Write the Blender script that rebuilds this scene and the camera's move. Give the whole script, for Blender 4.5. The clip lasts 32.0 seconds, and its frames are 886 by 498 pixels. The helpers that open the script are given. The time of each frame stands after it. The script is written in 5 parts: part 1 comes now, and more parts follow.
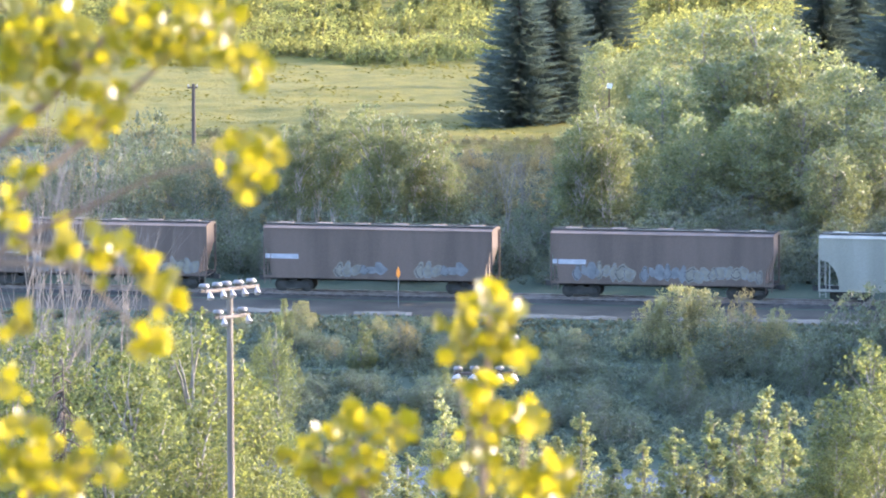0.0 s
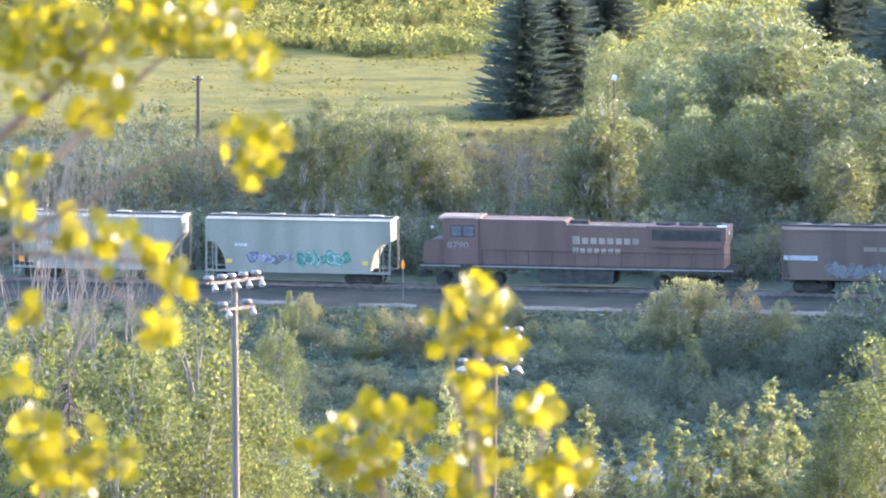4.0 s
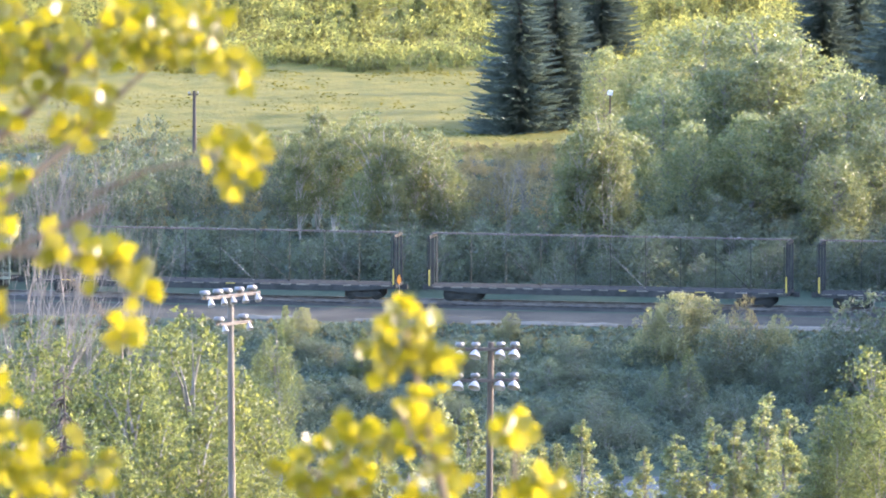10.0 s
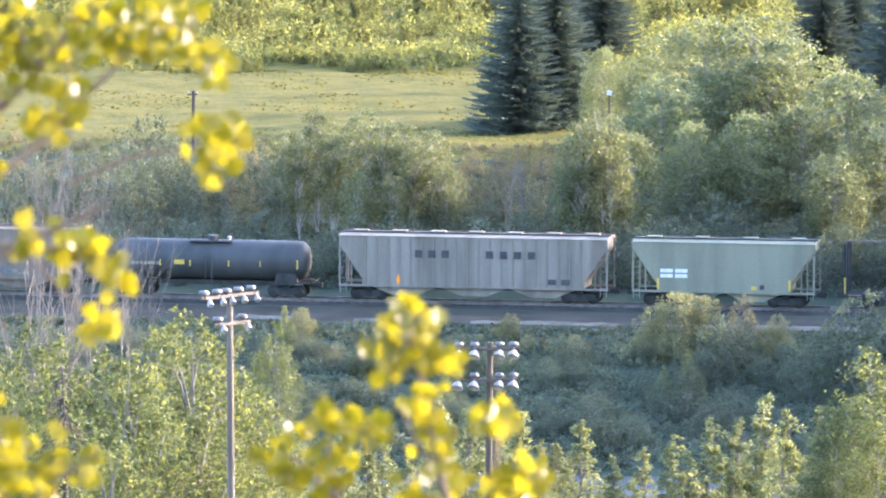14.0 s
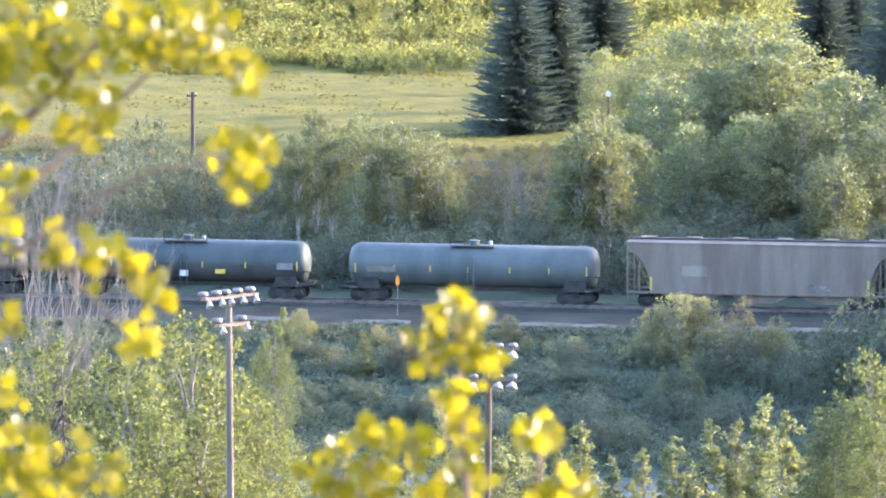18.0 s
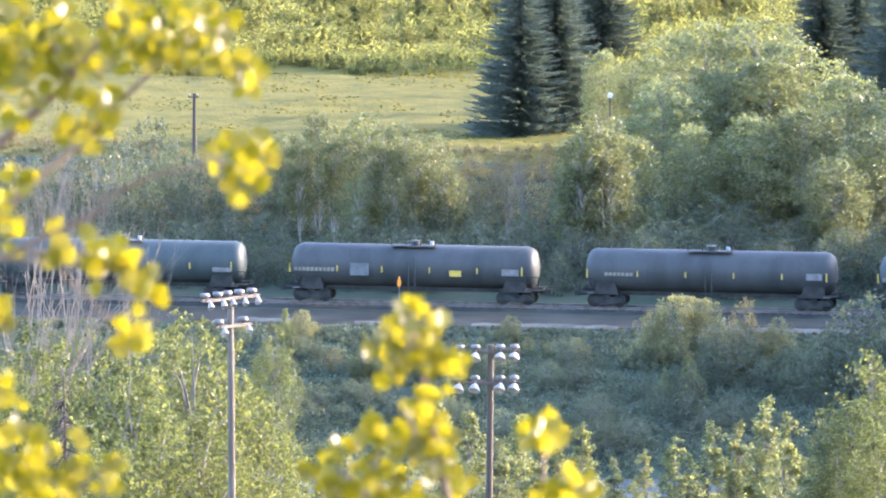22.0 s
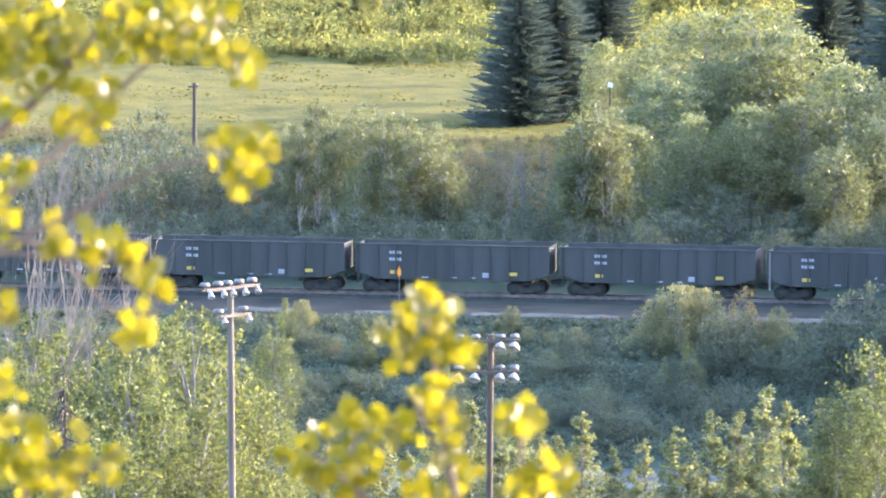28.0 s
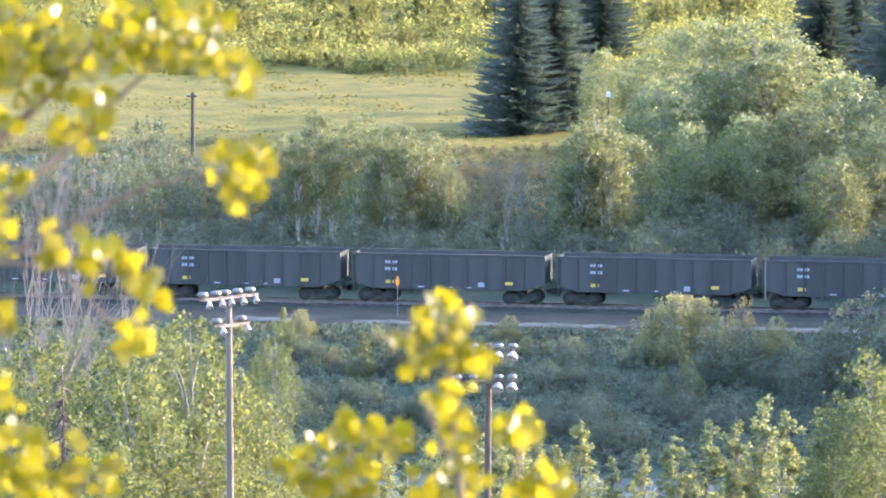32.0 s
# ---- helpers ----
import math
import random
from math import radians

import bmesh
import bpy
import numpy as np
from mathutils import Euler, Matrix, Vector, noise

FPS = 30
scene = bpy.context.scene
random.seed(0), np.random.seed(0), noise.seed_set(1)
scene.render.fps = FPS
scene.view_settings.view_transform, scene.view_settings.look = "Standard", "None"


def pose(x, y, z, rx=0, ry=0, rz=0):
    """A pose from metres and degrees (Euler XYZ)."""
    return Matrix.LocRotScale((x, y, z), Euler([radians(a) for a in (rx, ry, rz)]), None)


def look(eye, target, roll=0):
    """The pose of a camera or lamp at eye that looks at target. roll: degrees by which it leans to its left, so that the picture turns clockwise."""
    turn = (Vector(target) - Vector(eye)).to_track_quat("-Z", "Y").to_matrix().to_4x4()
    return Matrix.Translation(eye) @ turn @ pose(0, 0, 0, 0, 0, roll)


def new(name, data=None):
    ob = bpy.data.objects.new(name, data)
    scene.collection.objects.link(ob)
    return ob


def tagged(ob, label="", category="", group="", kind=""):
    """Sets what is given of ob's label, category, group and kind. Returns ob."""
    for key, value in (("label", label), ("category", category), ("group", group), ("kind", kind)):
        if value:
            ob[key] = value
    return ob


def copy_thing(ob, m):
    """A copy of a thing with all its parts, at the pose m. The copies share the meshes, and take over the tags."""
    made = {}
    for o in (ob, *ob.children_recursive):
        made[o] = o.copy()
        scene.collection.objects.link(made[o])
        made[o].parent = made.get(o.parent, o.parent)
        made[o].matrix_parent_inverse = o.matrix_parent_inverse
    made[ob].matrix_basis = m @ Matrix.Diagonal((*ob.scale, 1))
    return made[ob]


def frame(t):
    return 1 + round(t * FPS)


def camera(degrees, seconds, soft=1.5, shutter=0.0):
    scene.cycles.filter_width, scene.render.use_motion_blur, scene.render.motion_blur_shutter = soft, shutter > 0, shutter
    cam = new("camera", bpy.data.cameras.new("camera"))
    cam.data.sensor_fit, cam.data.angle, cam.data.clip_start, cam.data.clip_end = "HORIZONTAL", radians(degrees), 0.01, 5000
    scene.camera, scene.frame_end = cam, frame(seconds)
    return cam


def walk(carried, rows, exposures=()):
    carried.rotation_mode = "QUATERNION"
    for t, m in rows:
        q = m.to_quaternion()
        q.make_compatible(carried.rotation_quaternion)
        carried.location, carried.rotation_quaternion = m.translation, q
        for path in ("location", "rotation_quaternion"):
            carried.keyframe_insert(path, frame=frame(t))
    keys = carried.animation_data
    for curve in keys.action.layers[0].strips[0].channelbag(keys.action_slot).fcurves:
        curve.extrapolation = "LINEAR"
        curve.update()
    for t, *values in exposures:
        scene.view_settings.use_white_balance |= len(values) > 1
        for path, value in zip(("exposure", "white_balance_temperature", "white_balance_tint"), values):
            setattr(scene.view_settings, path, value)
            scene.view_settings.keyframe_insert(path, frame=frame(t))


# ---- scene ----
cam = camera(6.0, 32.0, soft=2.0)
EYE = (0.0, 0.0, 62.0)
PIX = math.degrees(math.tan(radians(3.0)) / 784)   # degrees of turn per unit of shake
SHAKE = (
    (0, 0.0, 0.0), (0.5, 0.0, 1.5), (1, 3.1, 1.5), (1.5, 4.6, 1.5), (2, 6.1, 4.6), (2.5, 6.1, 4.6), (3, 9.2, -1.5), (3.5, 9.2, -9.2),
    (5.5, 4.6, -18.4), (6, 4.6, -15.3), (6.5, 4.6, -6.2), (7, 6.1, -4.6), (7.5, 4.6, -1.5), (8, 3.0, 0.0), (8.5, 2.3, 6.1), (9, 3.0, 4.6),
    (9.5, 1.5, 3.1), (10, 1.5, 12.2), (10.5, 7.6, 18.4), (11, 10.7, 21.4), (11.5, 4.6, 24.5), (12, 3.1, 16.9), (12.5, 6.1, 9.2), (13, 6.1, 7.7),
    (13.5, 4.6, 12.2), (14, 0.0, 12.2), (14.5, 1.5, 14.5), (16.5, 4.6, 15.3), (17, 1.5, 15.3), (17.5, 3.0, 14.5), (18, -1.5, 14.5), (18.5, 4.6, 15.3),
    (19, 6.9, 16.9), (19.5, 4.6, 18.3), (20, 0.0, 18.3), (20.5, 0.0, 17.6), (21, -1.5, 18.4), (21.5, 0.0, 15.3), (22, 1.5, 16.8), (22.5, 0.8, 16.8),
    (23, 1.5, 16.8), (23.5, 3.0, 16.9), (24, 3.1, 16.1), (24.5, 1.5, 13.7), (25, 0.0, 13.8), (25.5, 1.5, 13.7), (27.5, 3.0, -3.1), (28, 1.5, -1.6),
    (28.5, 3.8, 3.0), (29, 2.3, 7.6), (29.5, 1.5, 6.1), (30, -1.5, 10.7), (30.5, 0.0, 10.7), (31, 1.5, 15.3), (31.5, 0.0, 15.3), (32, -1.5, 15.3),
)
walk(cam, [(t, pose(*EYE, 84.108 + dy * PIX, 0, dx * PIX)) for t, dx, dy in SHAKE],
     [(0, 3.68, 5660, 26), (32, 3.68, 5660, 26)])
cam.data.dof.use_dof = True
cam.data.dof.focus_distance = 560.0
cam.data.dof.aperture_fstop = 22.0

# ---------------------------------------------------------------- world, sun
SUN_AZ, SUN_EL = 22.0, 14.5      # degrees from +x towards +y, and height
sky_world = bpy.data.worlds.new("sky")
scene.world = sky_world
sky_world.use_nodes = True
wn = sky_world.node_tree
sky = wn.nodes.new("ShaderNodeTexSky")
sky.sky_type = "NISHITA"
sky.sun_disc = False
sky.sun_elevation = radians(SUN_EL)
sky.sun_rotation = radians(90 - SUN_AZ)
sky.dust_density = 2.0
sky.ozone_density = 1.5
wn.links.new(sky.outputs[0], wn.nodes["Background"].inputs[0])
wn.nodes["Background"].inputs[1].default_value = 0.15
sun = new("sun", bpy.data.lights.new("sun", "SUN"))
sun.data.energy = 1.65
sun.data.angle = radians(1.0)
sun.data.color = (1.0, 0.82, 0.54)
sd = Vector((math.cos(radians(SUN_AZ)) * math.cos(radians(SUN_EL)), math.sin(radians(SUN_AZ)) * math.cos(radians(SUN_EL)), math.sin(radians(SUN_EL))))
sun.matrix_world = look(sd * 300 + Vector((0, 600, 0)), (0, 600, 0))

# ---------------------------------------------------------------- materials


def surface(name, col, col2, rough=0.7, metal=0.0, scale=1.5, fine=14.0, bump=0.3, streak=0.0, spec=0.4):
    """Two-scale mottled surface: large stains between two colours, fine grain in the relief."""
    m = bpy.data.materials.new(name)
    m.use_nodes = True
    n, l = m.node_tree.nodes, m.node_tree.links
    b = n["Principled BSDF"]
    tc = n.new("ShaderNodeTexCoord")
    mp = n.new("ShaderNodeMapping")
    mp.inputs["Scale"].default_value = (1, 1, 0.15 if streak else 1)
    l.new(tc.outputs["Object"], mp.inputs[0])
    n1, n2 = n.new("ShaderNodeTexNoise"), n.new("ShaderNodeTexNoise")
    n1.inputs["Scale"].default_value, n1.inputs["Detail"].default_value = scale, 5
    n2.inputs["Scale"].default_value, n2.inputs["Detail"].default_value = fine, 4
    l.new(mp.outputs[0], n1.inputs["Vector"])
    l.new(tc.outputs["Object"], n2.inputs["Vector"])
    r = n.new("ShaderNodeValToRGB")
    r.color_ramp.elements[0].position, r.color_ramp.elements[1].position = 0.38, 0.62
    r.color_ramp.elements[0].color, r.color_ramp.elements[1].color = (*col, 1), (*col2, 1)
    l.new(n1.outputs[0], r.inputs[0])
    mx = n.new("ShaderNodeMix")
    mx.data_type, mx.blend_type = "RGBA", "OVERLAY"
    mx.inputs[0].default_value = 0.2
    l.new(r.outputs[0], mx.inputs[6])
    l.new(n2.outputs[0], mx.inputs[7])
    l.new(mx.outputs[2], b.inputs["Base Color"])
    bp = n.new("ShaderNodeBump")
    bp.inputs["Strength"].default_value = bump
    bp.inputs["Distance"].default_value = 0.03
    l.new(n2.outputs[0], bp.inputs["Height"])
    l.new(bp.outputs[0], b.inputs["Normal"])
    b.inputs["Roughness"].default_value = rough
    b.inputs["Metallic"].default_value = metal
    b.inputs["Specular IOR Level"].default_value = spec
    return m


def foliage(name, col, col2, trans=0.45, rough=0.4, spec=0.5, glow=(1.25, 1.2, 0.6)):
    """Leaf: glossy upper side, light shining through; every leaf and every plant its own tint."""
    m = bpy.data.materials.new(name)
    m.use_nodes = True
    n, l = m.node_tree.nodes, m.node_tree.links
    b, out = n["Principled BSDF"], n["Material Output"]
    geo, info = n.new("ShaderNodeNewGeometry"), n.new("ShaderNodeObjectInfo")
    r = n.new("ShaderNodeValToRGB")
    r.color_ramp.elements[0].color, r.color_ramp.elements[1].color = (*col, 1), (*col2, 1)
    l.new(geo.outputs["Random Per Island"], r.inputs[0])
    hs = n.new("ShaderNodeHueSaturation")
    mr = n.new("ShaderNodeMapRange")
    mr.inputs[3].default_value, mr.inputs[4].default_value = 0.82, 1.18
    l.new(info.outputs["Random"], mr.inputs[0])
    l.new(mr.outputs[0], hs.inputs["Value"])
    l.new(r.outputs[0], hs.inputs["Color"])
    l.new(hs.outputs[0], b.inputs["Base Color"])
    b.inputs["Roughness"].default_value = rough
    b.inputs["Specular IOR Level"].default_value = spec
    tr = n.new("ShaderNodeBsdfTranslucent")
    tint = n.new("ShaderNodeMix")
    tint.data_type, tint.blend_type = "RGBA", "MULTIPLY"
    tint.inputs[0].default_value = 1.0
    tint.inputs[7].default_value = (*glow, 1)
    l.new(hs.outputs[0], tint.inputs[6])
    l.new(tint.outputs[2], tr.inputs[0])
    mix = n.new("ShaderNodeMixShader")
    mix.inputs[0].default_value = trans
    l.new(b.outputs[0], mix.inputs[1])
    l.new(tr.outputs[0], mix.inputs[2])
    l.new(mix.outputs[0], out.inputs[0])
    return m


M_MEADOW = surface("meadow_grass", (0.074, 0.072, 0.013), (0.116, 0.098, 0.018), 0.95, 0, 0.4, 2.4, 1.0, 0, 0.1)
M_MEADOW.node_tree.nodes["Bump"].inputs["Distance"].default_value = 0.22
M_SCRUBSOIL = surface("scrub_soil", (0.040, 0.056, 0.036), (0.060, 0.072, 0.046), 1.0, 0, 0.25, 3.0, 0.8, 0, 0.05)
M_BALLAST = surface("ballast", (0.036, 0.035, 0.029), (0.054, 0.051, 0.042), 1.0, 0, 0.8, 12.0, 0.9, 0, 0.05)
M_GRAVEL = surface("gravel_road", (0.047, 0.043, 0.033), (0.068, 0.062, 0.046), 1.0, 0, 0.3, 9.0, 0.7, 0, 0.05)
# paler gravel colour stands in for sun catching the road edge
M_SUNSTREAK = surface("sunstreak_gravel", (0.100, 0.092, 0.070), (0.150, 0.135, 0.105), 1.0, 0, 0.8, 12.0, 0.9, 0, 0.05)
M_RAIL = surface("rail_steel", (0.10, 0.085, 0.07), (0.16, 0.14, 0.12), 0.6, 0.3, 2, 20, 0.1)
M_TIE = surface("tie_wood", (0.06, 0.05, 0.04), (0.11, 0.09, 0.07), 0.9, 0, 2, 20, 0.5)
M_TWIG = surface("twig_bark", (0.098, 0.061, 0.036), (0.170, 0.115, 0.070), 0.8, 0, 8, 60, 0.4)
M_GREYTWIG = surface("grey_dead_wood", (0.098, 0.086, 0.070), (0.155, 0.137, 0.114), 0.9, 0, 2.5, 16, 0.5)
M_BARK = surface("bark", (0.112, 0.098, 0.077), (0.189, 0.175, 0.147), 0.9, 0, 2.5, 16, 0.8)
M_PALEBARK = surface("pale_bark", (0.104, 0.096, 0.076), (0.168, 0.156, 0.128), 0.85, 0, 2.5, 16, 0.5)
M_ASPENBARK = surface("aspen_bark", (0.190, 0.175, 0.140), (0.290, 0.270, 0.225), 0.85, 0, 2.5, 16, 0.5)
M_POLE = surface("weathered_pole", (0.080, 0.066, 0.051), (0.120, 0.104, 0.085), 0.85, 0, 1.2, 18, 0.6, streak=1)
M_DARKPOLE = surface("creosoted_pole", (0.042, 0.031, 0.023), (0.070, 0.053, 0.040), 0.85, 0, 1.2, 18, 0.6, streak=1)
M_LEAF = foliage("poplar_leaf", (0.083, 0.110, 0.059), (0.171, 0.191, 0.101), 0.58, 0.42, 0.6, (1.3, 1.2, 0.65))
M_TALL = foliage("tall_poplar_leaf", (0.050, 0.070, 0.030), (0.125, 0.140, 0.058), 0.62, 0.5, 0.35, (1.3, 1.2, 0.65))
M_LEAFPALE = foliage("pale_leaf", (0.075, 0.095, 0.051), (0.151, 0.165, 0.084), 0.6, 0.42, 0.6, (1.3, 1.2, 0.65))
M_BUSH = foliage("bush_leaf", (0.066, 0.086, 0.064), (0.112, 0.130, 0.090), 0.45, 0.5, 0.35)
M_UNDER = foliage("undergrowth_leaf", (0.070, 0.090, 0.062), (0.108, 0.128, 0.085), 0.35, 0.6, 0.4)
# lighter bush leaf, with sunlight on the bank bushes put into its colour
M_SUNLITBUSH = foliage("sunlit_bush_leaf", (0.133, 0.141, 0.085), (0.266, 0.261, 0.157), 0.6, 0.45, 0.5)
M_TAN = foliage("tan_scrub_leaf", (0.125, 0.112, 0.076), (0.200, 0.176, 0.118), 0.55, 0.7, 0.2)
M_NEEDLE = foliage("spruce_needle", (0.066, 0.086, 0.072), (0.098, 0.120, 0.096), 0.3, 0.8, 0.15, (1.1, 1.1, 0.8))
M_SPIRE = foliage("young_poplar_leaf", (0.105, 0.134, 0.074), (0.200, 0.215, 0.110), 0.6, 0.45, 0.5, (1.3, 1.2, 0.65))
M_HILL = foliage("hillside_leaf", (0.118, 0.128, 0.055), (0.165, 0.166, 0.072), 0.66, 0.7, 0.15)
M_GRASS = foliage("grass_blade", (0.078, 0.078, 0.016), (0.120, 0.104, 0.022), 0.6, 0.7, 0.1)
M_YELLOW = foliage("young_yellow_leaf", (0.084, 0.093, 0.005), (0.182, 0.152, 0.008), 0.66, 0.33, 0.6, (1.22, 1.18, 0.3))
M_WATER = surface("river_water", (0.035, 0.043, 0.040), (0.058, 0.066, 0.062), 0.55, 0, 0.2, 1.6, 0.8, 0, 0.1)
M_WATER.node_tree.nodes["Bump"].inputs["Distance"].default_value = 0.25
M_LAMPWHITE = surface("lamp_enamel", (0.223, 0.205, 0.186), (0.298, 0.276, 0.254), 0.45, 0, 3, 20, 0.05)
M_LAMPGREY = surface("lamp_housing", (0.105, 0.101, 0.094), (0.158, 0.150, 0.139), 0.6, 0.0, 3, 20, 0.05)
M_ORANGE = surface("orange_board", (0.640, 0.200, 0.016), (0.704, 0.264, 0.024), 0.45, 0, 3, 20, 0.05)
M_STEELGREY = surface("grey_steel", (0.28, 0.29, 0.30), (0.38, 0.39, 0.40), 0.6, 0.4, 2, 20, 0.2)
M_DARK = surface("dark_running_gear", (0.032, 0.033, 0.030), (0.048, 0.048, 0.043), 0.9, 0.0, 2, 15, 0.4, 0, 0.0)
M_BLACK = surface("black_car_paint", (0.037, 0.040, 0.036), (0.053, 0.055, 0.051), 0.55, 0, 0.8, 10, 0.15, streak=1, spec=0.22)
# black lifted towards grey in the base colour, imitating haze
M_GONDOLA = surface("hazed_black_paint", (0.044, 0.046, 0.042), (0.058, 0.060, 0.055), 0.85, 0, 0.8, 10, 0.2, streak=1, spec=0.12)
M_WHITE = surface("white_car_paint", (0.158, 0.158, 0.122), (0.200, 0.198, 0.156), 0.8, 0, 0.6, 10, 0.1, streak=1, spec=0.15)
M_GREYCAR = surface("weathered_grey_paint", (0.138, 0.122, 0.093), (0.206, 0.185, 0.144), 0.8, 0, 0.9, 10, 0.15, streak=1, spec=0.15)
M_GREENGREY = surface("green_grey_paint", (0.145, 0.148, 0.100), (0.189, 0.189, 0.129), 0.8, 0, 0.7, 10, 0.12, streak=1, spec=0.15)
M_PINKGREY = surface("faded_pinkish_paint", (0.115, 0.093, 0.070), (0.162, 0.134, 0.102), 0.8, 0, 0.9, 10, 0.15, streak=1, spec=0.15)
M_BROWN = surface("oxide_brown_paint", (0.074, 0.058, 0.045), (0.098, 0.075, 0.058), 0.8, 0, 0.7, 10, 0.15, streak=1, spec=0.15)
# red greyed towards brown in the base colour to mimic haze
M_RED = surface("locomotive_red_paint", (0.078, 0.053, 0.042), (0.100, 0.066, 0.053), 0.8, 0, 0.6, 10, 0.1, streak=1, spec=0.15)
M_BLUETANK = surface("blue_grey_tank_paint", (0.058, 0.070, 0.064), (0.080, 0.093, 0.085), 0.55, 0, 0.7, 10, 0.1, streak=1, spec=0.22)
M_TEALTANK = surface("dark_teal_tank_paint", (0.036, 0.048, 0.045), (0.052, 0.064, 0.060), 0.55, 0, 0.7, 10, 0.1, streak=1, spec=0.22)
M_REDCHORD = surface("red_frame_paint", (0.085, 0.062, 0.052), (0.12, 0.082, 0.066), 0.6, 0, 1, 10, 0.1)
M_MARK = surface("white_marking", (0.462, 0.469, 0.462), (0.546, 0.546, 0.532), 0.6, 0, 3, 20, 0.05)
M_YMARK = surface("yellow_marking", (0.390, 0.270, 0.038), (0.465, 0.330, 0.053), 0.5, 0, 3, 20, 0.05)
M_INK = surface("dark_lettering", (0.024, 0.024, 0.024), (0.040, 0.040, 0.037), 0.6, 0, 3, 20, 0.05)
M_SPRAYBLUE = surface("pale_blue_spray_paint", (0.072, 0.080, 0.078), (0.098, 0.106, 0.104), 0.6, 0, 2.5, 12, 0.05)
M_SPRAYGREEN = surface("green_spray_paint", (0.030, 0.130, 0.085), (0.070, 0.180, 0.125), 0.6, 0, 2.5, 12, 0.05)
M_SPRAYVIOLET = surface("violet_spray_paint", (0.080, 0.088, 0.130), (0.150, 0.155, 0.190), 0.6, 0, 2.5, 12, 0.05)
M_SPRAYDULL = surface("dulled_spray_outline", (0.082, 0.088, 0.085), (0.115, 0.120, 0.116), 0.7, 0, 2.5, 12, 0.05)
M_SPRAYTAN = surface("ochre_spray_paint", (0.095, 0.09, 0.066), (0.13, 0.12, 0.09), 0.6, 0, 2.5, 12, 0.05)
M_CHALK = surface("chalky_spray_outline", (0.208, 0.220, 0.228), (0.288, 0.296, 0.300), 0.7, 0, 2.5, 12, 0.05)
M_GLASS = surface("cab_glass", (0.05, 0.06, 0.07), (0.08, 0.09, 0.10), 0.08, 0, 1, 10, 0.0)

# ---------------------------------------------------------------- mesh helpers


class Geo:
    """Collects vertices and faces of one mesh."""

    def __init__(self):
        self.v, self.f = [], []

    def add(self, vs, fs):
        k = len(self.v)
        self.v += [tuple(p) for p in vs]
        self.f += [tuple(k + i for i in f) for f in fs]
        return self

    def box(self, x0, x1, y0, y1, z0, z1):
        vs = [(x, y, z) for x in (x0, x1) for y in (y0, y1) for z in (z0, z1)]
        return self.add(vs, [(0, 1, 3, 2), (4, 6, 7, 5), (0, 4, 5, 1), (2, 3, 7, 6), (0, 2, 6, 4), (1, 5, 7, 3)])

    def slab(self, poly, y0, y1):
        """Polygon in (x, z), extruded along y."""
        n = len(poly)
        vs = [(x, y0, z) for x, z in poly] + [(x, y1, z) for x, z in poly]
        fs = [tuple(range(n)), tuple(range(2 * n - 1, n - 1, -1))]
        fs += [(i, i + n, (i + 1) % n + n, (i + 1) % n) for i in range(n)]
        return self.add(vs, fs)

    def bar(self, poly, x0, x1):
        """Polygon in (y, z), extruded along x."""
        n = len(poly)
        vs = [(x0, y, z) for y, z in poly] + [(x1, y, z) for y, z in poly]
        fs = [tuple(range(n)), tuple(range(2 * n - 1, n - 1, -1))]
        fs += [(i, i + n, (i + 1) % n + n, (i + 1) % n) for i in range(n)]
        return self.add(vs, fs)

    def tube(self, pts, rads, n=7, caps=True):
        pts = [Vector(p) for p in pts]
        vs, fs = [], []
        for i, p in enumerate(pts):
            d = (pts[min(i + 1, len(pts) - 1)] - pts[max(i - 1, 0)]).normalized()
            a = d.orthogonal().normalized() if abs(d.z) < 0.9 else Vector((1, 0, 0)).cross(d).normalized()
            b = d.cross(a)
            vs += [p + rads[i] * (a * math.cos(6.28319 * j / n) + b * math.sin(6.28319 * j / n)) for j in range(n)]
        for i in range(len(pts) - 1):
            fs += [(i * n + j, i * n + (j + 1) % n, (i + 1) * n + (j + 1) % n, (i + 1) * n + j) for j in range(n)]
        if caps:
            fs += [tuple(range(n - 1, -1, -1)), tuple(range((len(pts) - 1) * n, len(pts) * n))]
        return self.add(vs, fs)


def mesh(name, geo, material, smooth=False):
    me = bpy.data.meshes.new(name)
    me.from_pydata(geo.v, [], geo.f)
    for m in (material if isinstance(material, (list, tuple)) else [material]):
        me.materials.append(m)
    if smooth:
        me.polygons.foreach_set("use_smooth", [True] * len(me.polygons))
    return me


def part(name, geo, material, parent, label="", smooth=False):
    """One mesh object under a thing or under a part."""
    ob = new(name, geo if isinstance(geo, bpy.types.Mesh) else mesh(name, geo, material, smooth))
    ob.parent = parent
    return tagged(ob, label)


def thing(name, label, category, group="", m=None, kind=""):
    ob = tagged(new(name), label, category, group, kind)
    ob.empty_display_size = 0.3
    if m is not None:
        ob.matrix_basis = m
    return ob


# ---------------------------------------------------------------- the lie of the land
RAIL_TOP = -0.25
PSI = radians(10.6)                  # the track runs at a slant to the view
CP, SP = math.cos(PSI), math.sin(PSI)
